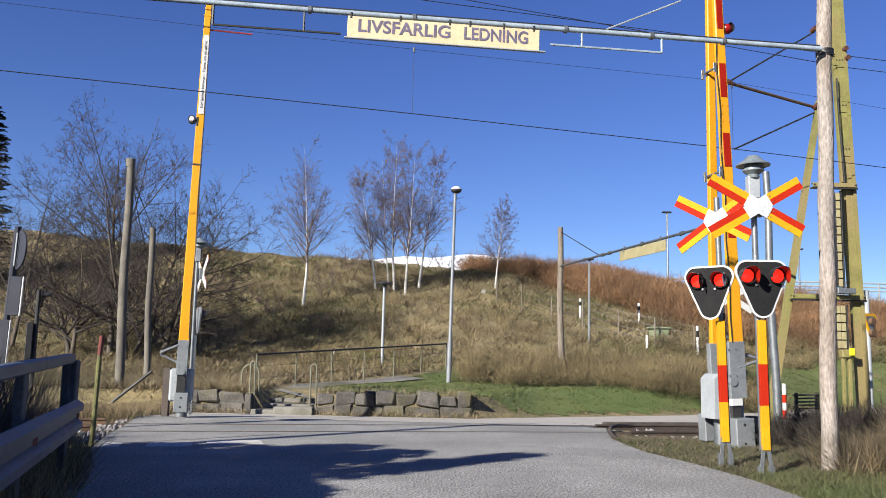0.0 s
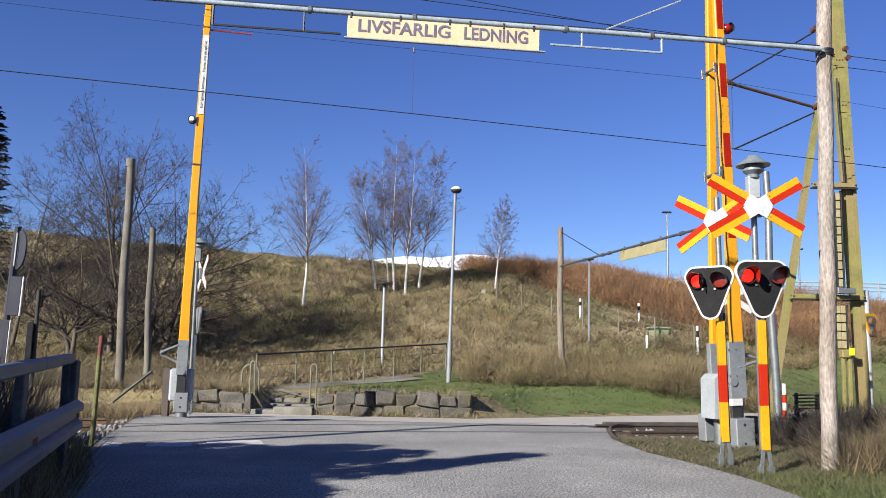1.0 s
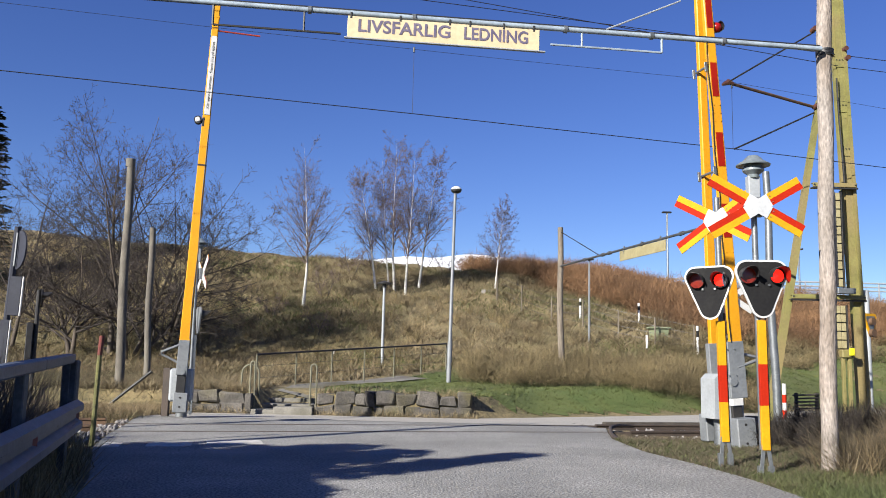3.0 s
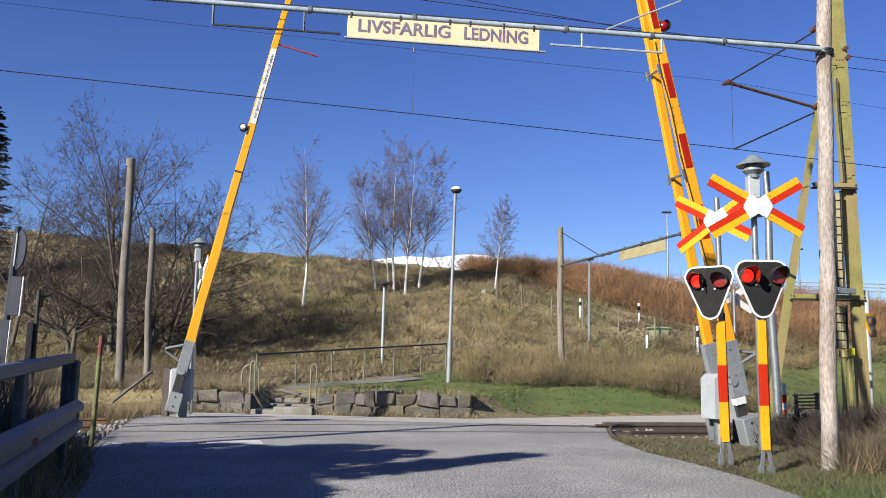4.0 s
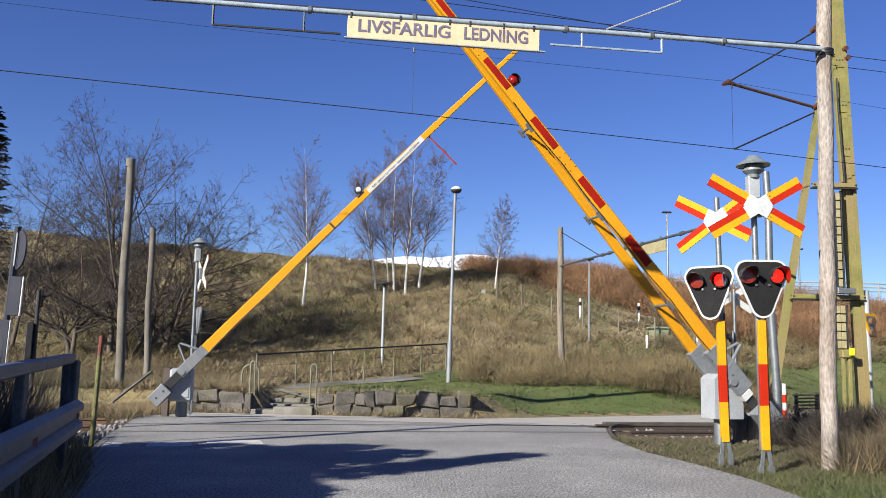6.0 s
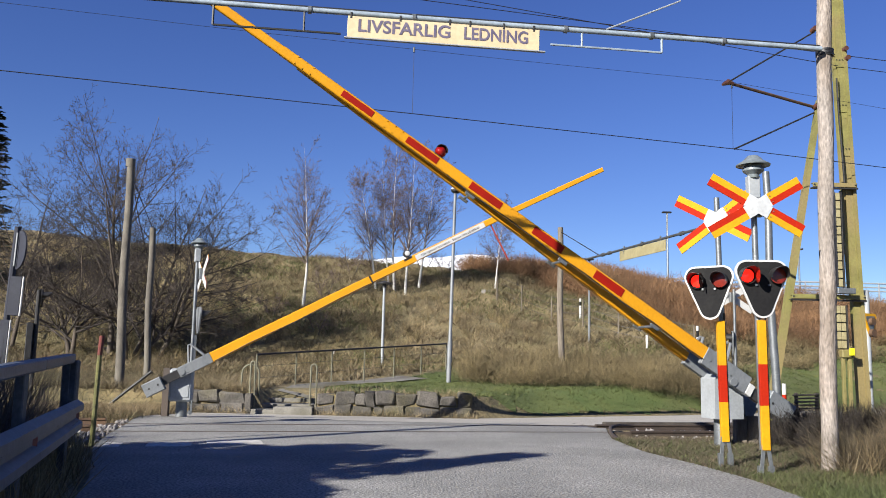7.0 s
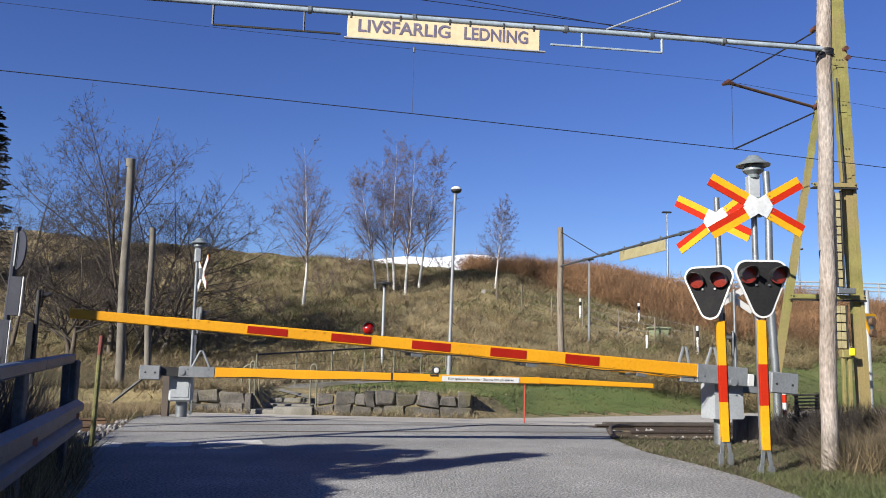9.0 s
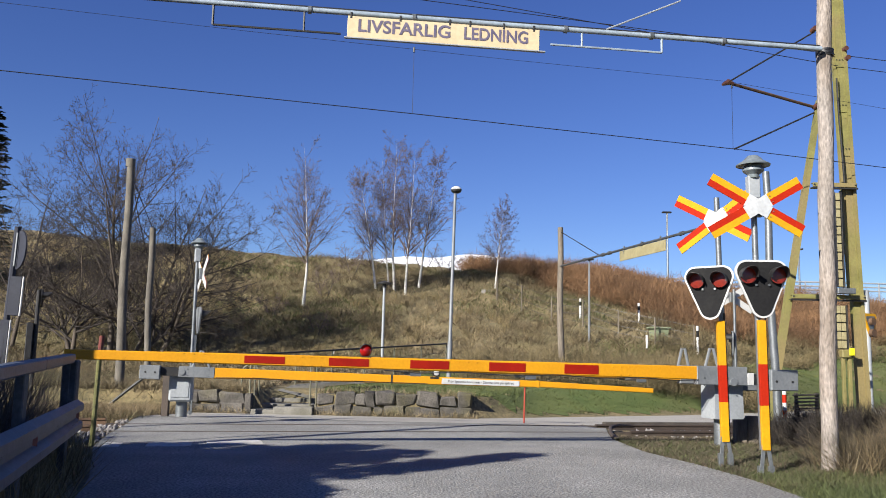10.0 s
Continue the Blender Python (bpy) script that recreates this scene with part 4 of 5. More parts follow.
def street_lamp():
    th = thing("street_lamp", "galvanised street lamp post with a white dome lantern", "street lamp", pose(0.26, 26, 0.5, 0, 0.8, 0))
    part("post", Mesh().sweep([(0, 0, -0.2), (0, 0, 1.3), (0, 0, 1.35), (0, 0, 6.0)], [0.078, 0.075, 0.055, 0.045], 14), "galv", th)
    part("lantern", Mesh().lathe([(0.001, 0.13), (0.08, 0.125), (0.13, 0.095), (0.165, 0.05), (0.17, 0.03)], (0.03, 0, 6.0), 18), "white", th, "white dome")
    part("lamp_bowl", Mesh().lathe([(0.17, 0.03), (0.16, -0.03), (0.11, -0.075), (0.05, -0.09), (0.001, -0.09)], (0.03, 0, 6.0), 18), "dark_metal", th, "dark glass bowl")
    th = thing("path_lamp", "low pale path lamp with a flat hat", "lamp post", pose(-2.05, 30, 0.9, 0, 0, 0))
    part("post", Mesh().cyl((0, 0, -0.2), (0, 0, 2.85), 0.055, 0.045, n=12), "grey_paint", th)
    part("hat", Mesh().lathe([(0.001, 3.10), (0.25, 3.02), (0.25, 2.98), (0.06, 2.98), (0.08, 2.85), (0.001, 2.85)], n=16), "dark_metal", th)
    th = thing("path_lamp", "low pale path lamp with a flat hat", "lamp post", pose(5.92, 34, 2.3, 0, 0, 0))
    part("post", Mesh().cyl((0, 0, -0.3), (0, 0, 3.0), 0.045, 0.035, n=12), "galv", th)
    part("hat", Mesh().lathe([(0.001, 3.2), (0.2, 3.14), (0.2, 3.1), (0.06, 3.09), (0.001, 3.0)], n=16), "dark_metal", th)


street_lamp()


def far_gantry():
    wood_pole("gantry_pole", "grey weathered timber pole of the far gantry", (3.95, 28, 0.3), (3.9, 28, 5.73), 0.11, 0.09)
    wood_pole("gantry_pole", "pale grey pole behind the signals", (6.68, 17.0, -0.3), (6.57, 17.0, 5.2), 0.085, 0.07, "steel")
    a, b = Vector((3.9, 28, 4.42)), Vector((6.58, 17.0, 4.40))
    th = thing("far_gantry_tube", "thin dark tube spanning the road beyond the track", "gantry")
    part("tube", Mesh().cyl(a, b, 0.034, n=8), "aged_steel", th)
    for k in (0.18, 0.3, 0.34, 0.52, 0.7):
        part("clip", Mesh().cyl(a.lerp(b, k - 0.006), a.lerp(b, k + 0.006), 0.055, n=8), "aged_steel", th)
    part("stay", Mesh().cyl((3.9, 28, 5.6), a.lerp(b, 0.28), 0.014, n=5), "wire", th)
    p, q = a.lerp(b, 0.40), a.lerp(b, 0.63)
    m = Matrix.Translation((p + q) / 2 - Vector((0, 0, 0.18))) @ pose(0, 0, 0, 0, 0, math.degrees(math.atan2(q.y - p.y, q.x - p.x)))
    sg = thing("warning_sign", "pale cream back of a sign board", "sign", m)
    L = (q - p).length / 2
    part("panel", Mesh().box((-L, -0.015, -0.14), (L, 0.015, 0.14), 0.004, pose(0, 0, 0, 0, math.degrees(math.atan2(-(q - p).z, 2 * L)), 0)), "cream_old", sg)
    for x in (-L * 0.8, 0, L * 0.8):
        part("hanger", Mesh().box((x - 0.012, -0.02, 0.05), (x + 0.012, 0.02, 0.26), 0.002), "steel", sg)


far_gantry()


def marker(x, y, h, bands=True):
    z = float(gz(x, y))
    th = thing("marker_post", "short white marker post with a black band" if bands else "short white marker post", "marker post", pose(x, y, z), "marker posts on the bank")
    part("post", Mesh().cyl((0, 0, -0.3), (0, 0, h * 0.62), 0.05, n=10), "white", th)
    if bands:
        part("band", Mesh().cyl((0, 0, h * 0.62), (0, 0, h * 0.84), 0.051, n=10), "black", th, "black band")
        part("top", Mesh().cyl((0, 0, h * 0.84), (0, 0, h), 0.05, n=10), "white", th)


for x, y, h, k in ((6.07, 37.10, 0.82, True), (8.55, 36.75, 0.81, True), (10.1, 33.5, 1.15, True), (8.14, 33.65, 0.74, False), (-3.9, 31.0, 0.3, False)):
    marker(x, y, h, k)


def bin_box():
    z = float(gz(8.89, 34.75))
    th = thing("grit_bin", "pale green plastic grit bin on the bank", "bin", pose(8.89, 34.75, z, 0, 0, 12))
    part("body", Mesh().prism([(-0.27, -0.08), (0.27, -0.08), (0.33, 0.40), (-0.33, 0.40)], -0.24, 0.24), "lawn_plastic", th, "", False)
    part("lid", Mesh().box((-0.43, -0.30, 0.40), (0.43, 0.28, 0.48), 0.03), "lawn_plastic", th, "", False)
    z = float(gz(9.8, 34.5)) - 0.28
    thing("plank", "pale board lying in the grass", "board", mb=Mesh().box((9.35, 34.4, z + 0.3), (10.2, 34.55, z + 0.36), 0.01), material="wood_pole")


M["lawn_plastic"] = mat("pale_green_plastic", (0.175, 0.198, 0.117), (0.14, 0.164, 0.0931), 0.6, scale=3, fine=20, bump=0.05, amount=0.2)
bin_box()


def mesh_fence():
    th = thing("wire_fence", "thin wire fence running up the bank", "fence")
    pts = [Vector((x, y, float(gz(x, y)))) for x, y in ((2.6, 40), (3.6, 38.2), (4.8, 37), (6, 36), (7.3, 35), (8.6, 34.2), (10, 33.6))]
    for p in pts:
        part("post", Mesh().cyl(p - Vector((0, 0, 0.2)), p + Vector((0, 0, 1.15)), 0.03, n=6), "old_wood", th)
    for p, q in zip(pts, pts[1:]):
        for dz in (0.2, 0.5, 0.8, 1.1):
            part("wire", Mesh().cyl(p + Vector((0, 0, dz)), q + Vector((0, 0, dz)), 0.009, n=4), "wire", th)


mesh_fence()


def bridge_rail():
    th = thing("bridge_railing", "pale blue-grey steel railing on the far ridge", "railing")
    for z in (6.42, 6.18, 5.95):
        part("rail", Mesh().cyl((12.5, 50, z - 0.05), (34, 51, z + 0.02), 0.05, n=6), "grey_paint", th)
    for k in range(15):
        x = 12.7 + 1.5 * k
        part("post", Mesh().cyl((x, 50 + (x - 12.5) / 21.5, float(gz(x, 50)) - 0.2), (x, 50 + (x - 12.5) / 21.5, 6.42), 0.045, n=6), "grey_paint", th)
    for x, y, z in ((13.5, 50.5, 10.4), (21.6, 51, 8.4)):
        th = thing("street_lamp", "slim dark street lamp on the ridge", "street lamp", group="lamps on the ridge")
        part("post", Mesh().cyl((x, y, float(gz(x, y)) - 0.2), (x, y, z), 0.07, 0.05, n=8), "steel", th)
        part("head", Mesh().box((x - 0.3, y - 0.12, z), (x + 0.25, y + 0.12, z + 0.09), 0.02), "dark_metal", th)


bridge_rail()


# ---- overhead line ----
def catenary_mast():
    th = thing("catenary_mast", "yellow-green steel mast with two legs and brackets", "catenary mast")
    part("main_leg", Mesh().prism([(9.43, -0.1), (9.65, -0.1), (9.36, 10.6), (9.16, 10.6)], 19.25, 19.42), "mast_green", th, "", False)
    part("flange", Mesh().prism([(9.585, -0.1), (9.665, -0.1), (9.375, 10.6), (9.30, 10.6)], 19.20, 19.246), "mast_green", th, "", False)
    part("inner_leg", Mesh().prism([(9.30, 3.0), (9.42, 3.0), (9.20, 10.6), (9.08, 10.6)], 19.3, 19.4), "mast_green", th, "", False)
    for z in (6.15, 7.2, 8.3):
        part("gusset", Mesh().prism([(9.16 + (8.3 - z) * 0.03, z), (9.36 + (8.3 - z) * 0.03, z), (9.36 + (8.3 - z) * 0.03, z + 0.34), (9.16 + (8.3 - z) * 0.03, z + 0.34)], 19.23, 19.248), "mast_green", th, "", False)
        for dx in (0.03, 0.1, 0.17):
            x = 9.16 + (8.3 - z) * 0.03 + dx
            part("bolt", Mesh().cyl((x, 19.23, z + 0.17), (x, 19.215, z + 0.17), 0.014, n=6), "dark_metal", th)
    part("down_cable", Mesh().tube([(9.14, 19.16, 8.0), (9.16, 19.16, 7.0), (9.2, 19.16, 6.2), (9.22, 19.14, 5.4)], 0.02, 6), "ink", th, "black cable")
    part("slanting_leg", Mesh().prism([(7.28, 0), (7.46, 0), (8.82, 7.5), (8.72, 7.5)], 19.2, 19.36), "mast_green", th, "", False)
    for z, x0, x1 in ((5.47, 8.46, 9.47), (2.89, 7.9, 9.56)):
        part("cross_bar", Mesh().box((x0, 19.06, z - 0.10), (x1, 19.10, z), 0.006).box((x0, 19.10, z - 0.02), (x1, 19.19, z), 0.004), "mast_green", th, "", False)
        # dark strip added below the bar to imitate its shade
        part("bar_shadow_lip", Mesh().box((x0 - 0.03, 19.08, z - 0.14), (x1 + 0.03, 19.16, z - 0.104), 0.004), "dark_metal", th, "dark strip standing in for the shade under the bar", False)
        for x in (x0 + 0.03, x1 - 0.03):
            part("bolt", Mesh().cyl((x, 19.06, z - 0.05), (x, 19.04, z - 0.05), 0.02, n=6), "dark_metal", th)
    part("platform", Mesh().box((8.84, 18.85, 2.90), (9.24, 19.05, 3.03), 0.01), "steel", th, "", False)
    # cable duct of cream clay blocks in an iron rack
    for z0, z1, cols in ((3.07, 5.26, (9.03,)), (1.68, 2.66, (8.95, 9.06))):
        rows = round((z1 - z0) / 0.2)
        for k in range(rows):
            z = z0 + (z1 - z0) * k / rows
            for c in cols:
                part("duct_block", Mesh().box((c - 0.05, 19.1, z + 0.012), (c + 0.05, 19.18, z + (z1 - z0) / rows - 0.012), 0.006), "cream_old", th, "", False)
        part("rack", Mesh().box((cols[0] - 0.08, 19.19, z0), (cols[-1] + 0.08, 19.21, z1), 0.003).box((cols[-1] + 0.056, 19.06, z0), (cols[-1] + 0.075, 19.2, z1), 0.003).box((cols[0] - 0.075, 19.09, z0), (cols[0] - 0.058, 19.2, z1), 0.003), "dark_metal", th, "", False)
        if len(cols) == 1:
            part("cable_trough", Mesh().box((cols[-1] + 0.10, 19.2, z0), (cols[-1] + 0.15, 19.26, z1 + 0.05), 0.005), "dark_metal", th, "", False)
    part("box", Mesh().box((8.93, 18.95, 1.48), (9.18, 19.15, 1.66), 0.02), "mast_green", th, "", False)
    part("yellow_tag", Mesh().box((9.06, 18.88, 1.53), (9.18, 18.92, 1.70), 0.01), "tag_yellow", th, "bright yellow tag", False)
    for x in (8.98, 9.12):
        part("box_leg", Mesh().box((x - 0.035, 19.0, -0.1), (x + 0.035, 19.08, 1.48), 0.006), "mast_green", th, "", False)
    # bracket that carries the wires
    hub = Vector((8.72, 19.35, 7.33))
    part("strut", Mesh().cyl(hub, (6.2, 18.0, 7.42), 0.035, n=8), "rail_steel", th, "rusty brown bracket tube")
    part("tie", Mesh().cyl((8.75, 19.35, 9.2), (6.2, 18.0, 7.44), 0.02, n=6), "wire", th)
    part("steady_arm", Mesh().cyl(hub - Vector((0, 0, 0.1)), (6.3, 18.0, 5.93), 0.02, n=6), "wire", th)
    for p in ((8.67, 19.35, 9.2), (8.66, 19.35, 7.32), (9.42, 19.36, 8.5), (9.38, 19.36, 8.72)):
        part("insulator", Mesh().sweep([Vector(p) + Vector((0, -0.05 * i, 0.0)) for i in range(6)], [0.03, 0.065, 0.03, 0.065, 0.03, 0.06], 10), "rust_brown", th, "brown insulator")
    part("clamp", Mesh().sweep([(6.05, 17.95, 7.36), (6.2, 18.0, 7.44), (6.32, 18.02, 7.4)], [0.03, 0.07, 0.04], 8), "rust_brown", th)


M["rust_brown"] = mat("brown_glazed_insulator", (0.0699, 0.0291, 0.0175), (0.0466, 0.0204, 0.0146), 0.3, scale=10, fine=40, bump=0, amount=0.3)
catenary_mast()


def wire(name, pts, r, label, sag=0.0):
    out = []
    for p, q in zip(pts, pts[1:]):
        p, q = Vector(p), Vector(q)
        out += [p.lerp(q, k / 8) - Vector((0, 0, sag * 4 * (k / 8) * (1 - k / 8))) for k in range(8)]
    thing(name, label, "wire", mb=Mesh().tube(out + [Vector(pts[-1])], r, 5), material="wire", group="overhead wires")


wire("contact_wire", [(-30, 7.7, 6.0), (-0.65, 15.85, 5.92), (6.3, 18.0, 5.93), (34, 26.5, 5.6)], 0.009, "dark copper contact wire over the track")
wire("messenger_wire", [(-34, 6.5, 7.6), (6.2, 18.0, 7.45), (40, 28.0, 7.4)], 0.004, "thin messenger wire above the contact wire", 0.35)
wire("feeder_wire", [(-20.0, 12.21, 8.85), (9.36, 19.3, 8.61), (40, 26, 8.3)], 0.009, "dark feeder wire high over the track")
wire("feeder_wire", [(-20.0, 12.18, 9.9), (9.48, 19.3, 8.31), (40, 26, 8.0)], 0.009, "dark feeder wire high over the track")
for x, y, z in ((-0.65, 15.85, 7.25), (6.27, 18.0, 7.4)):
    thing("dropper", "thin wire hanging between two overhead wires", "wire", mb=Mesh().cyl((x, y, 5.93), (x, y, z), 0.005, n=4).cyl((x, y, z - 0.1), (x, y, z), 0.02, n=6), material="wire", group="droppers")

# ---- far side signals ----
th = mast((-5.5, 19.0, -0.1), 116, 0, (0.28, 0.78, 1.25, 1.76, 2.15, 3.15, 3.5), 0, True, (), lean=0.6, pole_x=-0.02, plain=True)
th = thing("track_signal", "dark signal head on a grey post, seen edge-on", "railway signal", pose(-9.75, 20.5, -0.2, 0, 0, 112))
part("post", Mesh().cyl((0, 0, -0.2), (0, 0, 2.9), 0.05, n=10), "dark_metal", th)
part("cabinet", Mesh().box((-0.12, 0.05, 1.2), (0.12, 0.2, 2.1), 0.015), "dark_metal", th)
signal_board(th, 0.0, 2.72, 0.5, pose(0, -0.06, 0, 0, 0, 0), (), "dark_metal")
mast((7.1, 20.6, -0.1), 192, 62, (0.28, 0.78, 1.25, 1.5, 1.95, 3.02, 3.2), 0, False, (), lean=0.0, plain=True)


def road_signal():
    th = thing("road_signal", "yellow-framed signal head with amber lamps on a pale pole", "signal", pose(11.05, 22.0, 0.3, 0, 0, 28))
    part("pole", Mesh().cyl((0.12, 0.1, -0.4), (0.12, 0.1, 3.0), 0.075, n=12), "grey_paint", th)
    part("frame", Mesh().prism(rounded([(-0.25, 2.38), (0.3, 2.38), (0.12, 1.62)], 0.08), -0.06, 0.0), "sign_yellow", th, "yellow frame", False)
    part("face", Mesh().prism(rounded([(-0.17, 2.31), (0.22, 2.31), (0.10, 1.75)], 0.05), -0.068, -0.06), "steel", th, "", False)
    for z in (2.17, 1.88):
        part("lamp", Mesh().cyl((0.03, -0.16, z), (0.03, -0.06, z), 0.1, n=14), "rail_steel", th, "amber lamp")


road_signal()


# ---- left of the road: guard rail, signs, thin post ----
M["rail_galv"] = mat("weathered_blue_grey_galvanising", (0.075, 0.09, 0.115), (0.05, 0.06, 0.08), 0.5, metal=0.15, scale=4, fine=30, bump=0.12, amount=0.35)


def guard_rail():
    th = thing("guard_rail", "galvanised crash barrier with a handrail above it", "guard rail")
    line = [Vector(p) for p in ((-1.55, 0.6, 0), (-1.95, 2.6, 0), (-2.36, 4.6, 0), (-2.98, 6.6, 0), (-3.57, 8.5, 0))]
    prof = [(0.0, 0.52), (0.06, 0.56), (0.06, 0.62), (0.0, 0.66), (0.0, 0.70), (0.06, 0.74), (0.06, 0.80), (0.0, 0.84)]
    vs, n = [], len(prof)
    for i, p in enumerate(line):
        d = (line[min(i + 1, 4)] - line[max(i - 1, 0)]).normalized()
        o = Vector((d.y, -d.x, 0))
        for back in (0, 0.006):
            vs += [p + o * (u - back) + Vector((0, 0, h - 0.09)) for u, h in prof]
    fs = []
    for i in range(4):
        for layer in (0, n):
            for k in range(n - 1):
                a = i * 2 * n + layer + k
                fs.append((a, a + 1, a + 1 + 2 * n, a + 2 * n))
    part("beam", Mesh().add(vs, fs), "rail_galv", th, "ribbed steel beam")
    tops = [p + Vector((-0.1, 0, 0.98 + 0.021 * p.y)) for p in line]
    for p, q in zip(tops, tops[1:]):
        d = q - p
        part("handrail", Mesh().box((0, -0.045, -0.055), (d.length, 0.045, 0.035), 0.012, Matrix.Translation(p) @ d.to_track_quat("X", "Z").to_matrix().to_4x4()), "rail_galv", th, "", False)
    for k in range(4):
        t = k / 3 * 4
        i = min(int(t), 3)
        p = line[i].lerp(line[i + 1], t - i)
        part("post", Mesh().box((p.x - 0.15, p.y - 0.035, -0.6), (p.x - 0.08, p.y + 0.035, 0.95 + 0.021 * p.y), 0.008), "aged_steel", th, "", False)
        part("spacer_block", Mesh().box((p.x - 0.08, p.y - 0.05, 0.46), (p.x + 0.01, p.y + 0.05, 0.70), 0.01), "rust_red", th, "rust-red spacer block", False)
    e = line[-1]
    part("end_plate", Mesh().box((e.x - 0.17, e.y - 0.03, 0.66), (e.x - 0.02, e.y + 0.06, 1.13), 0.012), "aged_steel", th, "", False)


guard_rail()


def road_sign_back():
    th = thing("road_sign", "back of a round sign and plates on dark pole", "road sign", pose(-6.7, 13.0, 0, 0, 1.6, 0))
    part("pole", Mesh().cyl((0, 0, -0.8), (0.02, 0, 3.12), 0.05, n=10), "navy", th, "dark blue pole")
    part("disc", Mesh().cyl((0.10, -0.06, 2.76), (0.115, -0.045, 2.76), 0.3, n=24), "navy", th, "grey sign back")
    part("disc_rim", Mesh().box((0.055, -0.09, 2.5), (0.075, -0.07, 3.02), 0.003), "grey_paint", th, "pale edge strip")
    part("plate", Mesh().box((0.02, -0.05, 1.75), (0.2, -0.03, 2.35), 0.006, pose(0, 0, 0, 0, 0, 0)), "navy", th, "", False)
    part("plate_edge", Mesh().box((0.205, -0.05, 1.75), (0.225, -0.02, 2.35), 0.003), "white", th, "", False)
    part("lower_plate", Mesh().box((-0.06, -0.05, 1.0), (0.08, -0.03, 1.68), 0.006), "navy", th, "", False)
    part("lower_edge", Mesh().box((0.085, -0.05, 1.0), (0.10, -0.02, 1.68), 0.003), "white", th, "", False)


M["navy"] = mat("dark_blue_grey_paint", (0.0093, 0.0117, 0.0233), (0.0146, 0.0175, 0.0291), 0.8, scale=4, fine=30, bump=0.05, amount=0.3)
road_sign_back()
th = thing("marker_stake", "thin mossy yellow stake with a dull red top", "stake", pose(-4.6, 11.5, 0, 0, 0.8, 0))
part("stake", Mesh().cyl((0, 0, -0.2), (0, 0, 1.18), 0.035, 0.03, n=10), "post_green", th)
part("stake_top", Mesh().cyl((0, 0, 1.18), (0.01, 0, 1.44), 0.033, n=10), "rust_red", th, "dull red top")
th = thing("reflector_post", "short white post with red bands near the track", "post", pose(6.02, 15.0, 0.0))
part("post", Mesh().cyl((0, 0, -0.3), (0, 0, 0.95), 0.035, n=10), "white", th)
for z in (0.35, 0.62):
    part("band", Mesh().cyl((0, 0, z), (0, 0, z + 0.14), 0.037, n=10), "sign_red", th, "red band")
th = thing("plank_rack", "low rack of thin dark weathered planks in the grass", "rack", pose(7.0, 16.3, 0.0, 0, 0, 8))
for k in range(5):
    part("plank", Mesh().box((-0.24 + 0.02 * (k % 2), -0.06 + 0.02 * k, 0.46 + 0.062 * k), (0.30 - 0.03 * (k % 3), 0.02 + 0.02 * k, 0.488 + 0.062 * k), 0.004, pose(0, 0, 0, 0, -2.5, 0)), "sleeper", th, "", False)
for x in (-0.2, 0.22):
    part("rack_post", Mesh().box((x - 0.03, 0.06, -0.2), (x + 0.03, 0.11, 0.76), 0.006), "sleeper", th, "", False)
for x, y, h in ((4.86, 13.9, 0.41), (5.06, 13.93, 0.44)):
    thing("timber_stub", "short grey timber stub behind the barrier", "post", mb=Mesh().box((x - 0.1, y - 0.08, -0.2), (x + 0.08, y + 0.08, h), 0.012, jit=0.008), material="old_wood", group="timber stubs")


for x, y, r in ((2.0, 41.0, 0.09), (3.4, 40.2, 0.06), (2.3, 41.1, 0.05)):
    mb = Mesh().box((x - r, y - r, float(gz(x, y)) - 0.05), (x + r * 1.3, y + r, float(gz(x, y)) + r * 1.6), 0.02, jit=0.02)
    thing("pale_rock", "small pale rock lying on the bank", "rock", mb=mb, material="concrete", group="rocks on the bank", smooth=False)
# ---- trees ----
def tubes(segs, n):
    """Tapered n-sided tubes for rows of start, end, start radius, end radius."""
    s = np.array(segs)
    p, q, r0, r1 = s[:, :3], s[:, 3:6], s[:, 6:7], s[:, 7:8]
    z = q - p
    z /= np.linalg.norm(z, axis=1, keepdims=True) + 1e-9
    ref = np.where(np.abs(z[:, 2:3]) > 0.9, [[1.0, 0, 0]], [[0, 0, 1.0]])
    x = np.cross(ref, z)
    x /= np.linalg.norm(x, axis=1, keepdims=True) + 1e-9
    y = np.cross(z, x)
    ring = []
    for c, r in ((p, r0), (q, r1)):
        for j in range(n):
            a = 2 * math.pi * j / n
            ring.append(c + (x * math.cos(a) + y * math.sin(a)) * r)
    v = np.stack(ring, 1)
    base = (np.arange(len(s)) * 2 * n)[:, None]
    f = np.concatenate([base + np.array([j, (j + 1) % n, n + (j + 1) % n, n + j])[None] for j in range(n)])
    return v.reshape(-1, 3), f


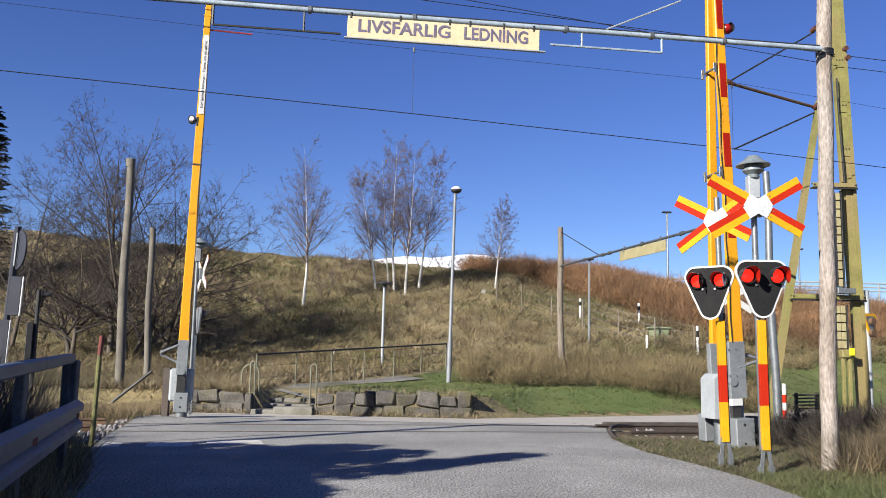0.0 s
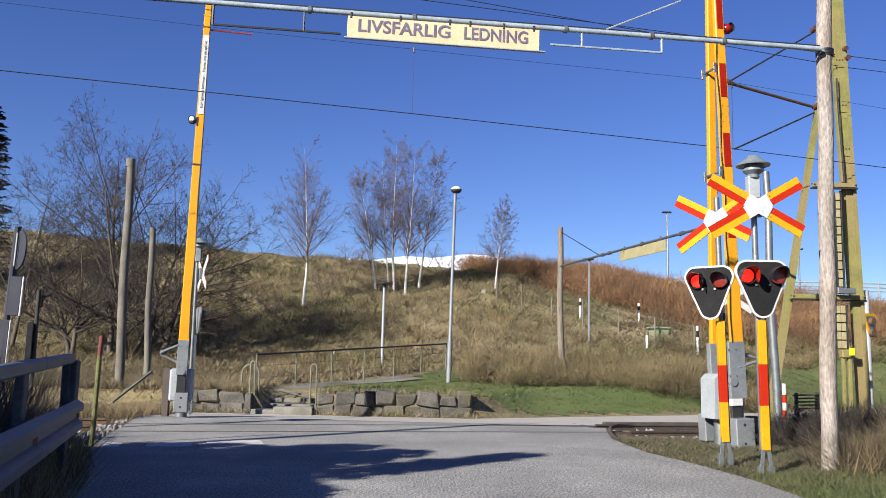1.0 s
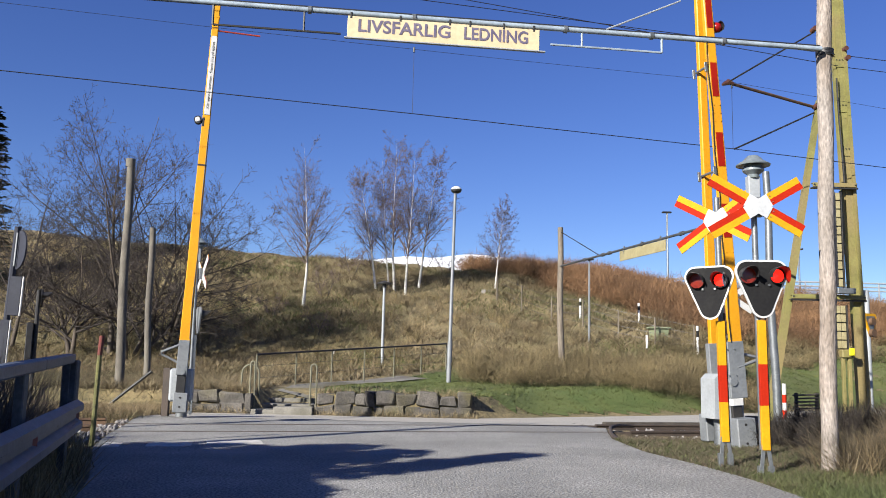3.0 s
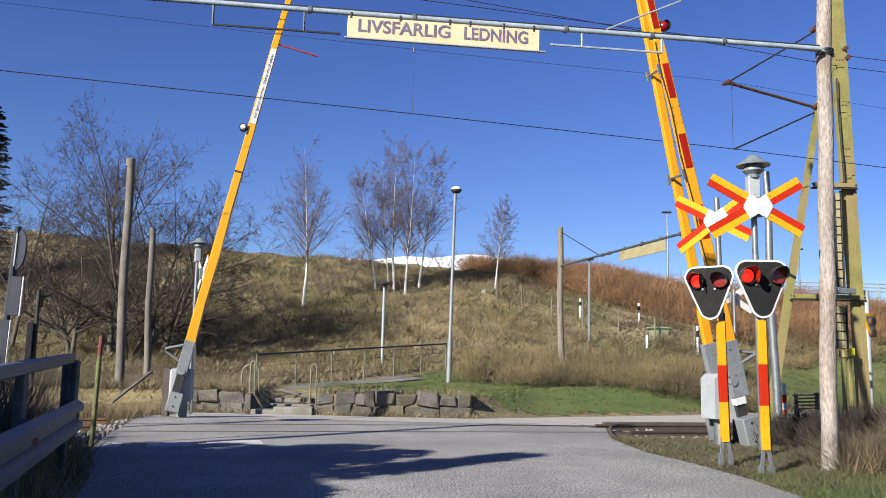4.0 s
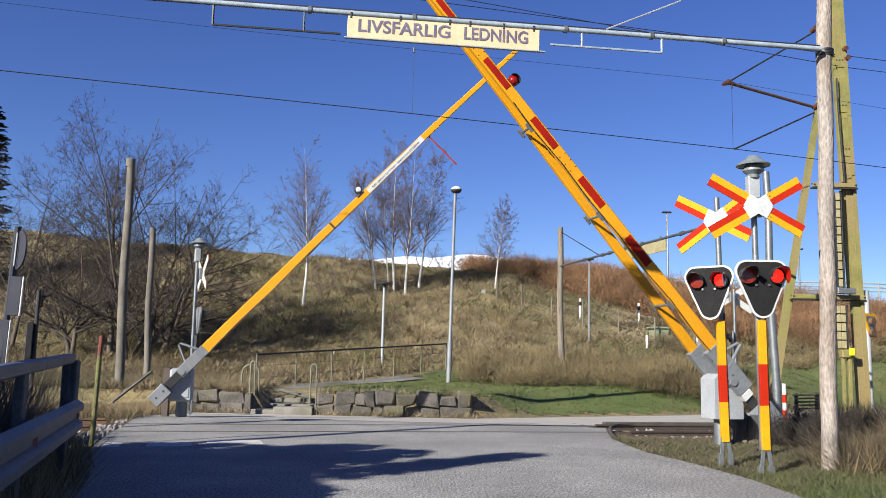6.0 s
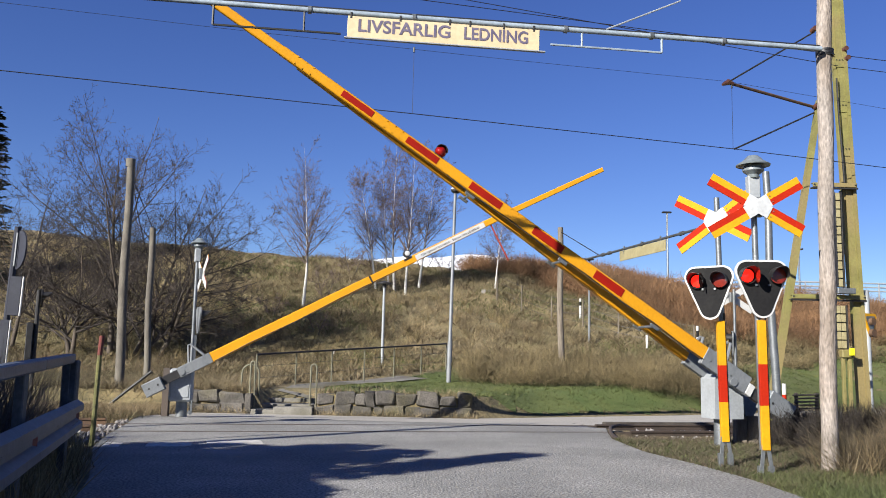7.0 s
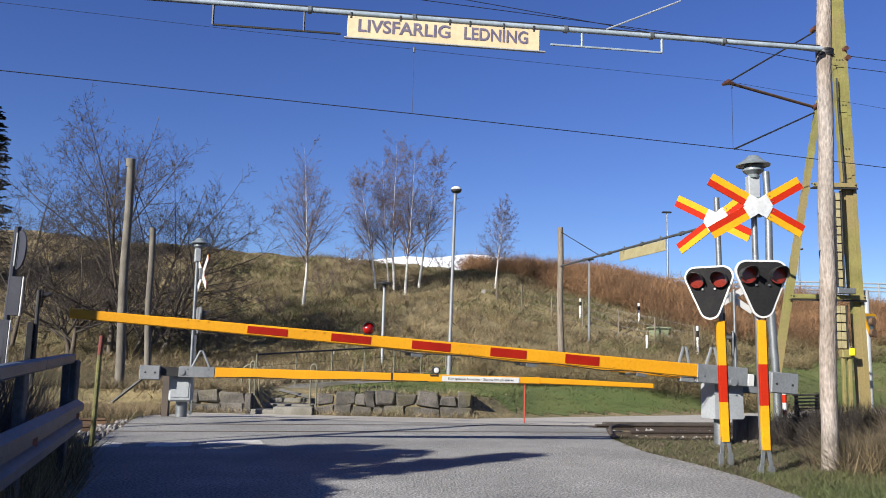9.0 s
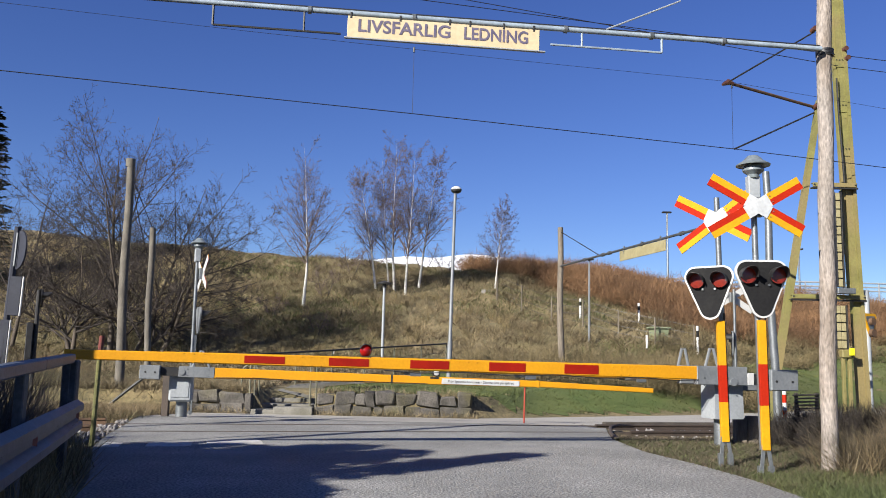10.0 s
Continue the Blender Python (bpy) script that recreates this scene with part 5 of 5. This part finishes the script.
def grow(out, rng, p, d, length, r, lev, P):
    n = P["segs"][lev]
    step = length / n
    kids = P["kids"][lev]
    born = np.sort(rng.uniform(P["from"][lev], 0.95, kids)) if kids else []
    k = 0
    for i in range(n):
        d = d + rng.normal(0, P["wobble"][lev], 3) + np.array([0, 0, P["up"][lev]])
        d /= np.linalg.norm(d)
        q = p + d * step
        tp = P["taper"] if lev == 0 else 0.75
        ra, rb = r * (1 - tp * i / n) ** P["fall"], r * (1 - tp * (i + 1) / n) ** P["fall"]
        out[lev].append((*p, *q, ra, rb))
        while k < kids and born[k] <= (i + 1) / n:
            t = born[k]
            c = p + (q - p) * (t * n - i)
            ang = radians(rng.uniform(*P["angle"][lev]))
            e1 = np.cross(d, [0.31, 0.94, 0.12])
            e1 /= np.linalg.norm(e1) + 1e-9
            turn = 2.4 * k + rng.uniform(-0.5, 0.5) + lev
            a = e1 * math.cos(turn) + np.cross(d, e1) * math.sin(turn)
            nd = d * math.cos(ang) + a * math.sin(ang)
            grow(out, rng, c, nd, length * P["ratio"][lev] * rng.uniform(0.6, 1.1) * (1.15 - P["shrink"] * t), max(rb * 0.62, P["rmin"]), lev + 1, P)
            k += 1
        p = q


OAKISH = dict(segs=(9, 8, 6, 4, 2), taper=0.9, kids=(14, 13, 8, 3, 0), wobble=(0.05, 0.045, 0.05, 0.07, 0.1), up=(0.02, 0.03, 0.03, 0.03, 0.02), angle=((36, 68), (30, 58), (30, 60), (30, 60)), ratio=(0.8, 0.44, 0.42, 0.5), rmin=0.0058, shrink=0.6, fall=1.0, **{"from": (0.12, 0.14, 0.12, 0.2)})
BIRCH = dict(segs=(9, 6, 4, 3), taper=0.95, kids=(52, 12, 8, 0), wobble=(0.03, 0.06, 0.12, 0.16), up=(0.03, 0.05, -0.01, -0.12), angle=((30, 58), (24, 50), (20, 50)), ratio=(0.44, 0.42, 0.5), rmin=0.0056, shrink=0.85, fall=1.5, **{"from": (0.24, 0.12, 0.1)})
SHRUB = dict(taper=0.8, segs=(4, 4, 3, 2), kids=(7, 7, 5, 0), wobble=(0.12, 0.16, 0.2, 0.2), up=(0.03, 0.04, 0.02, 0.0), angle=((20, 60), (25, 60), (25, 60)), ratio=(0.7, 0.55, 0.5), rmin=0.006, shrink=0.6, fall=1.0, **{"from": (0.1, 0.1, 0.1)})


def bare_tree(name, label, x, y, h, r, P, seed, trunk="bark", twigs="bark", lean=(0, 0), stems=1, z=None, fan=0.3):
    rng = np.random.default_rng(seed)
    z = float(gz(x, y)) - 0.1 if z is None else z
    out = [[] for _ in P["segs"]]
    for s in range(stems):
        t = 2 * s / (stems - 1) - 1 if stems > 1 else 0.0
        d = np.array([lean[0] + fan * t, lean[1] + (rng.normal(0, 0.18) if stems > 1 else 0), 1.0])
        size = (1 - 0.32 * t * t) * rng.uniform(0.9, 1.0) if stems > 1 else 1.0
        grow(out, rng, np.array([0.35 * fan * t, rng.normal(0, 0.1) * (stems > 1), 0.0]), d / np.linalg.norm(d), h * size, r * (0.8 + 0.2 * size), 0, P)
    th = thing(name, label, "tree", pose(x, y, z))
    for nm, levels, n, mt in (("trunk", out[:1], 8, trunk), ("limb", out[1:2], 5, twigs), ("crown", out[2:], 3, twigs)):
        vs, fs, o = [], [], 0
        for lv in levels:
            if lv:
                v, f = tubes(lv, n)
                vs.append(v)
                fs.append(f + o)
                o += len(v)
        if vs:
            ob = raw(nm, np.concatenate(vs), np.concatenate(fs), mt, "", "", "" if nm == "trunk" else "stuff")
            ob.parent = th
            ob.data.polygons.foreach_set("use_smooth", [True] * len(ob.data.polygons))
    return th


for i, (x, y, h, r, stems, fan, lean) in enumerate(((-12.9, 29.8, 7.3, 0.1, 2, 0.2, (0.0, 0)), (-15.6, 31, 6.2, 0.09, 1, 0.2, (0.05, 0)), (-10.8, 29.6, 7.1, 0.085, 4, 0.5, (0.25, 0)), (-11.7, 30.2, 7.2, 0.12, 1, 0.2, (0.02, 0)), (-9.9, 30.0, 5.4, 0.1, 1, 0.3, (0.35, 0)))):
    bare_tree("bare_tree", "leafless grey-brown tree with wide branches on the bank", x, y, h, r, OAKISH, 11 + i, twigs="dark_twig", lean=lean, stems=stems, fan=fan)
for i, (x, y, h, r, lean) in enumerate(((-6.05, 37.0, 7.4, 0.078, 0.05), (-3.15, 40.0, 5.8, 0.065, -0.10), (-2.3, 40.6, 7.4, 0.07, -0.07), (-1.75, 40.2, 7.1, 0.07, 0.01), (-1.15, 41.5, 6.8, 0.07, 0.13), (2.62, 42.0, 4.6, 0.045, 0.05), (-2.6, 41.0, 6.3, 0.05, -0.02))):
    bare_tree("birch_tree", "slim leafless birch with a white trunk", x, y, h, r, BIRCH, 40 + i, "birch_bark", "birch_twig", (lean, 0))
for i, (x, y, h) in enumerate(((-5.4, 39, 2.2), (-4.6, 43, 2.6), (-3.6, 44.5, 2.4), (-7.2, 36, 1.3), (-4.9, 33.5, 1.5), (-1.0, 45.0, 2.2), (0.2, 44.8, 1.8))):
    bare_tree("bare_shrub", "small leafless brown shrub on the bank", x, y, h, 0.03, SHRUB, 70 + i, "bark", "birch_twig", stems=2)


def conifer(x, y, h, w, seed, z=None):
    rng = np.random.default_rng(seed)
    z = float(gz(x, y)) - 0.1 if z is None else z
    th = thing("conifer", "dark green spruce beside the road", "tree", pose(x, y, z))
    part("trunk", Mesh().cyl((0, 0, 0), (0, 0, h * 0.97), 0.02 * h, 0.01, n=8), "bark", th)
    segs, v, f = [], [], []
    for t in np.linspace(0.06, 0.97, int(h * 5)):
        for k in range(6):
            a = rng.uniform(0, 2 * math.pi)
            L = w * (1 - t) ** 0.6 * rng.uniform(0.7, 1.15) + 0.12
            p = np.array([0, 0, h * t])
            d = np.array([math.cos(a), math.sin(a), rng.uniform(-0.25, 0.1)])
            q = p + d * L
            segs.append((*p, *q, 0.016, 0.004))
            side = np.array([-math.sin(a), math.cos(a), 0])
            for s in np.arange(0.1, 1.02, 0.08):
                c = p + d * L * s
                for e in (-1, 1):
                    l = (0.14 + 0.30 * L * (1 - s * 0.8)) * rng.uniform(0.7, 1.2)
                    g = (d * 0.6 + side * e * 0.8 + np.array([0, 0, rng.uniform(-0.3, 0.15)])) * l
                    wv = np.cross(g, [0, 0, 1.0])
                    wv = wv / (np.linalg.norm(wv) + 1e-9) * 0.085
                    n0 = len(v)
                    v += [c, c + g * 0.5 + wv, c + g, c + g * 0.5 - wv]
                    f.append((n0, n0 + 1, n0 + 2, n0 + 3))
    tv, tf = tubes(segs, 3)
    ob = raw("boughs", tv, tf, "bark", "", "", "")
    ob.parent = th
    ob = raw("crown", v, f, "needles", "", "", "stuff")
    ob.parent = th


# all but the first stand unseen, placed to shade road and guard rail
for i, (x, y, h, w) in enumerate(((-20.9, 38.0, 8.8, 1.5), (-7.5, 7.4, 3.6, 1.6), (-8.2, 5.4, 4.9, 2.0), (-8.0, 3.4, 5.9, 2.1), (-8.3, 1.4, 7.6, 0.7), (-8.9, -0.6, 5.0, 2.2), (-9.9, 4.6, 5.6, 2.2), (-6.6, 5.0, 5.1, 1.9), (-6.3, 2.9, 4.2, 1.9), (-6.0, 1.0, 4.0, 1.9), (-5.1, 3.6, 3.0, 1.4), (-4.6, 1.4, 2.7, 1.3), (-5.9, -1.0, 4.4, 2.0), (-9.6, 7.6, 3.9, 1.7), (-10.5, 2.0, 7.5, 2.6), (-9.5, -3.0, 6.3, 2.6), (-13, 6.0, 4.8, 2.2))):
    conifer(x, y, h, w, 90 + i)


# ---- grass and thickets ----
def blades(name, pts, h, w, lean, material, label, category, seed, dz=-0.03):
    """One triangle a blade, in tufts round the points."""
    rng = np.random.default_rng(seed)
    n = len(pts)
    z = gz(pts[:, 0], pts[:, 1]) + dz
    a = rng.uniform(0, math.pi, n)
    hh = rng.uniform(*h, n)
    ww = rng.uniform(0.6, 1.3, n) * w
    sx, sy = np.cos(a) * ww / 2, np.sin(a) * ww / 2
    lx, ly = rng.normal(0, lean, n) * hh, rng.normal(0, lean, n) * hh
    v = np.empty((n, 3, 3))
    v[:, 0] = np.stack([pts[:, 0] - sx, pts[:, 1] - sy, z], 1)
    v[:, 1] = np.stack([pts[:, 0] + sx, pts[:, 1] + sy, z], 1)
    v[:, 2] = np.stack([pts[:, 0] + lx, pts[:, 1] + ly, z + hh], 1)
    return raw(name, v.reshape(-1, 3), np.arange(3 * n).reshape(-1, 3), material, label, category)


def scatter(n, x0, x1, y0, y1, seed, tuft=0.0, per=1, keep=None):
    rng = np.random.default_rng(seed)
    p = np.stack([rng.uniform(x0, x1, n), rng.uniform(y0, y1, n)], 1)
    if keep is not None:
        p = p[keep(p[:, 0], p[:, 1])]
    if per > 1:
        p = np.repeat(p, per, 0) + rng.normal(0, tuft, (len(p) * per, 2))
    return p


def on_hill(x, y):
    lim = np.interp(x, [-30, -8, -5, 1, 8, 14, 30], [18.5, 18.8, 23, 30.3, 30.5, 34.5, 42])
    path = (np.abs(y - (24.6 + (x + 2.4) * 0.72)) < 0.7) & (x > -4.4) & (x < 1)
    return (y > lim) & ~path & ~((x > -7.5) & (x < -4.5) & (y < 20.7))


blades("dry_grass", scatter(21000, -28, 26, 18.5, 47, 3, 0.14, 8, on_hill), (0.06, 0.24), 0.03, 1.0, "grass_dry", "pale tan winter grass covering the bank", "grass", 4)
blades("tall_dry_grass", scatter(2600, -24, 12, 22, 46, 5, 0.15, 24, on_hill), (0.16, 0.46), 0.022, 1.1, "straw", "clumps of long straw-coloured grass", "grass", 6)
blades("bank_turf", scatter(6000, -12, 22, 29, 47, 7, 0.2, 9, lambda x, y: on_hill(x, y) & (np.sin(x * 0.5 + y * 0.3) + np.sin(y * 0.7 - x * 0.2) > 0.2)), (0.06, 0.18), 0.045, 1.0, "grass_green", "greener turf between the dry grass", "grass", 8)


def on_lawn(x, y):
    e = road_far(x)
    return (y > e + np.where(x < 0.9, 0.25, 0.5)) & (y < np.interp(x, [-4.5, 1, 8, 14, 24], [21.2, 30.2, 30.5, 34.6, 42])) & (x > -4.4) & ~((x < -2.85) & (y < 23.6))


grid("lawn", spaced(-3, (22, 0.35)), spaced(20.8, (41, 0.35)), "lawn", -0.012, on_lawn, "mown green turf beyond the side road", "lawn")
blades("lawn_grass", scatter(70000, -4.4, 22, 20.7, 40, 9, 0.08, 5, on_lawn), (0.02, 0.07), 0.024, 0.9, "grass_green", "short green lawn beyond the road", "lawn", 10)


def verge(x, y):
    return (x > road_right(y) + 0.02) & (np.abs(y - track_y(x)) > 0.95) & (y < track_y(x) + 3)


blades("verge_grass", scatter(9000, 2.8, 9.5, 5.5, 14.5, 11, 0.05, 5, verge), (0.02, 0.08), 0.012, 0.8, "verge_green", "thin green and straw verge beside the road", "grass", 12)
blades("verge_straw", scatter(14000, 2.9, 9.5, 8.8, 15.5, 13, 0.06, 5, verge), (0.02, 0.08), 0.010, 1.1, "weeds", "dead straw lying on the verge", "grass", 14)


def weedy(x, y):
    return (np.hypot(x - 4.6, y - 10.16) > 0.2) & (x > 4.4 + 0.5 * np.abs(y - 10.3)) & ~((x < 5.9) & (y > 10.55))


blades("tall_weeds", scatter(2600, 4.3, 9.0, 9.75, 13.2, 15, 0.07, 9, weedy), (0.15, 0.6), 0.010, 0.9, "weeds", "tall dead grass and weeds beside the wooden post", "weeds", 16)
blades("pale_weeds", scatter(2400, 4.3, 9.0, 9.7, 12.5, 23, 0.09, 11, weedy), (0.12, 0.55), 0.009, 1.0, "straw", "pale dead grass stems among the weeds", "weeds", 24)
blades("near_grass", scatter(12000, 3.5, 9, 6.5, 9.9, 17, 0.05, 4, verge), (0.03, 0.10), 0.012, 0.7, "verge_green", "green grass along the road edge", "grass", 18)
blades("roadside_weeds", scatter(5500, -9, -1.6, 2, 13, 19, 0.08, 8, lambda x, y: (x < road_left(y) - 0.12) & ((y < 10.4) | (x < -5.9))), (0.15, 0.6), 0.012, 0.45, "twig_tan", "dry brown weeds behind the guard rail", "weeds", 20, -0.02)
blades("wall_top_grass", scatter(5200, -11, -4.6, 20.7, 24.5, 25, 0.12, 9), (0.06, 0.3), 0.018, 0.9, "grass_dry", "matted dry grass behind the low wall", "grass", 26)
blades("trackside_turf", scatter(3600, -9, -5.6, 16.3, 20.4, 27, 0.12, 8, lambda x, y: (x < road_left(y) - 0.1) & (np.sin(x * 2.1) + np.sin(y * 1.7 + x) > -0.6)), (0.04, 0.16), 0.014, 0.8, "verge_green", "green tufts among the dry grass by the track", "grass", 28)
blades("trackside_grass", scatter(9000, -14, -5.9, 15.2, 20.5, 21, 0.08, 8, lambda x, y: np.abs(y - track_y(x)) > 1.9), (0.06, 0.3), 0.014, 0.6, "straw", "dry grass beside the track", "grass", 22)


def thicket(name, label, n, region, h, material, seed, twigs=26, spread=0.35, w=0.022):
    """Clumps of thin rods, fanned out from the ground."""
    rng = np.random.default_rng(seed)
    x0, x1, y0, y1, keep = region
    p = np.stack([rng.uniform(x0, x1, n), rng.uniform(y0, y1, n)], 1)
    p = p[keep(p[:, 0], p[:, 1])]
    H = rng.uniform(*h, len(p)) * (0.8 + 0.3 * np.sin(p[:, 0] * 1.1) * np.sin(p[:, 1] * 0.9))
    p, H = np.repeat(p, twigs, 0), np.repeat(H, twigs)
    m = len(p)
    z0 = gz(p[:, 0], p[:, 1]) - 0.05
    hh = H * rng.uniform(0.45, 1.05, m)
    a = rng.uniform(0, 2 * math.pi, m)
    out = np.abs(rng.normal(0, spread, m)) * hh
    s0 = rng.uniform(0, 0.6, m)
    b = np.stack([p[:, 0] + np.cos(a) * out * s0, p[:, 1] + np.sin(a) * out * s0, z0 + hh * s0], 1)
    t = np.stack([p[:, 0] + np.cos(a) * out * 1.2 + rng.normal(0, 0.12, m), p[:, 1] + np.sin(a) * out * 1.2, z0 + hh], 1)
    c = rng.uniform(0, math.pi, m)
    s = np.stack([np.cos(c), np.sin(c), np.zeros(m)], 1) * w / 2
    v = np.stack([b - s, b + s, t], 1)
    raw(name, v.reshape(-1, 3), np.arange(3 * m).reshape(-1, 3), material, label, "shrubs")


def bushes(name, label, n, region, size, material, seed, twigs=260, w=0.012, flat=0.8):
    """Rounded leafless bushes: short twigs that point outwards through a dome, thickest at its skin."""
    rng = np.random.default_rng(seed)
    x0, x1, y0, y1, keep = region
    p = np.stack([rng.uniform(x0, x1, n), rng.uniform(y0, y1, n)], 1)
    p = p[keep(p[:, 0], p[:, 1])]
    R = rng.uniform(*size, len(p))
    p, R = np.repeat(p, twigs, 0), np.repeat(R, twigs)
    m = len(p)
    th, up = rng.uniform(0, 2 * math.pi, m), rng.uniform(-0.1, 1.0, m)
    flat_r = np.sqrt(np.clip(1 - up * up, 0, 1))
    d = np.stack([np.cos(th) * flat_r, np.sin(th) * flat_r, up], 1)
    r0 = rng.uniform(0.25, 0.85, m) ** 0.7
    run = rng.uniform(0.12, 0.32, m)
    c = np.stack([p[:, 0], p[:, 1], gz(p[:, 0], p[:, 1]) + 0.15 * R], 1)
    squash = np.array([1, 1, flat])
    a = c + d * squash * (R * r0)[:, None]
    b = a + (d * 0.5 + rng.normal(0, 0.6, (m, 3)) + np.array([0, 0, 0.25])) * (R * run)[:, None]
    k = rng.uniform(0, math.pi, m)
    s = np.stack([np.cos(k), np.sin(k), rng.normal(0, 0.3, m)], 1) * w / 2
    raw(name, np.stack([a - s, a + s, b], 1).reshape(-1, 3), np.arange(3 * m).reshape(-1, 3), material, label, "shrubs")


bushes("rust_thicket", "dense rust-brown leafless shrubs along the ridge", 3400, (1.4, 40, 36, 52, lambda x, y: (y > np.interp(x, [1.4, 4, 7, 10, 14, 40], [47, 45, 41, 37.5, 38, 42])) & (y < np.interp(x, [1.4, 4, 14, 40], [51, 52, 50, 50]))), (0.6, 1.15), "twig_rust", 31, 400, 0.015, 1.0)
bushes("tan_hedge", "pale tan leafless shrubs on the lawn", 230, (0.9, 10.2, 24.2, 29.4, lambda x, y: y > 25.0 + 0.12 * np.abs(x - 4.6) + 0.4 * np.sin(x * 1.7) + 0.2 * np.sin(x * 5.1)), (0.5, 0.9), "hedge_twig", 33, 800, 0.009, 0.85)
bushes("brown_scrub", "dull brown leafless scrub at the foot of the bank", 620, (8.6, 30, 30.5, 40, lambda x, y: (y > np.interp(x, [8.6, 14, 30], [32.2, 34.5, 42.5])) & (y < np.interp(x, [8.6, 14, 30], [36.5, 38.5, 46]))), (0.35, 0.75), "hedge_twig", 43, 300, 0.016, 0.9)
thicket("roadside_scrub", "dark leafless scrub behind the guard rail", 420, (-8.4, -3.6, 6, 12.6, lambda x, y: x < road_left(y) - 0.75), (0.8, 1.75), "bark", 35, 50, 0.35, 0.012)
thicket("bank_scrub", "low brown scrub on the bank", 260, (-16, 3, 28.5, 40, on_hill), (0.3, 0.7), "twig_tan", 37, 40, 0.6, 0.014)
# dead brambles, near black to imitate the shaded hollow there
bushes("dark_brambles", "dead brambles behind the signal post, coloured near black for a shaded hollow", 44, (5.05, 5.75, 11.3, 13.4, lambda x, y: y > 11.0), (0.3, 0.5), "bramble", 41, 800, 0.008, 1.0)
thicket("trackside_scrub", "tangle of dead stems by the wooden post", 90, (5.3, 9.2, 10.0, 13, lambda x, y: x > 5.1 + 0.3 * np.abs(y - 10.4)), (0.6, 1.15), "weeds", 39, 40, 0.55, 0.009)

rng = np.random.default_rng(51)
edge = np.stack([rng.uniform(-6.1, 0.9, 5200), np.where(rng.random(5200) < 0.5, rng.normal(20.42, 0.05, 5200), rng.normal(20.75, 0.09, 5200))], 1)
edge = edge[(edge[:, 0] < -4.5) | (edge[:, 0] > -2.95)]
blades("wall_moss_grass", edge, (0.06, 0.26), 0.016, 0.7, "grass_dry", "tufts of grass at the foot and top of the wall", "grass", 52)

# ---- far snow ----
xs, ys2 = np.linspace(-16, 8.5, 26), np.linspace(66, 92, 14)
X, Y = np.meshgrid(xs, ys2)
Z = np.interp(Y, [66, 80, 92], [7.4, 10.0, 12.6]) + 0.055 * (X - 0) + 0.12 * np.sin(X * 0.9 + Y * 0.4) - 0.9 * np.clip((X - 4) / 5, 0, 1) ** 2
v = np.stack([X.ravel(), Y.ravel(), Z.ravel()], 1)
a = (np.arange(13)[:, None] * 26 + np.arange(25)[None]).ravel()
raw("snow_slope", v, np.stack([a, a + 1, a + 27, a + 26], 1), "snow", "snow-covered slope behind the ridge", "snow", "structure")

def motions():
    """The booms come down, and added shutter discs imitate lamps flashing in turn until they have nearly landed."""
    near = [(0, 87.8), (2.0, 87.85), (2.5, 87.9), (2.8, 87.2), (3.2, 84.3), (3.6, 80.6), (4, 76.2), (4.5, 70.2), (5, 63.15), (5.5, 56.0), (5.7, 52.85), (6.2, 44.75), (6.8, 34.8), (7, 31.7), (7.5, 24.1), (8, 16.25), (8.5, 9.55), (9, 3.56), (9.3, 1.2), (9.5, 0.66), (10, 0.47)]
    far = [(0, 89.4), (2.0, 89.5), (2.5, 89.8), (2.8, 89.3), (3.2, 86.4), (3.6, 82.5), (4, 77.85), (4.5, 71.55), (5, 63.9), (5.5, 56.05), (5.7, 52.7), (6.2, 43.6), (6.8, 32.0), (7, 28.3), (7.5, 19.75), (8, 11.5), (8.5, 4.95), (8.8, 1.3), (9, -0.32), (9.5, -0.86), (10, -0.9)]
    walk(near_boom, [(t, pose(0, 0, PIVOT_NEAR[2], 0, -a, 0)) for t, a in near])
    walk(far_boom, [(t, pose(0, 0, PIVOT_FAR[2], 0, -a, 0)) for t, a in far])
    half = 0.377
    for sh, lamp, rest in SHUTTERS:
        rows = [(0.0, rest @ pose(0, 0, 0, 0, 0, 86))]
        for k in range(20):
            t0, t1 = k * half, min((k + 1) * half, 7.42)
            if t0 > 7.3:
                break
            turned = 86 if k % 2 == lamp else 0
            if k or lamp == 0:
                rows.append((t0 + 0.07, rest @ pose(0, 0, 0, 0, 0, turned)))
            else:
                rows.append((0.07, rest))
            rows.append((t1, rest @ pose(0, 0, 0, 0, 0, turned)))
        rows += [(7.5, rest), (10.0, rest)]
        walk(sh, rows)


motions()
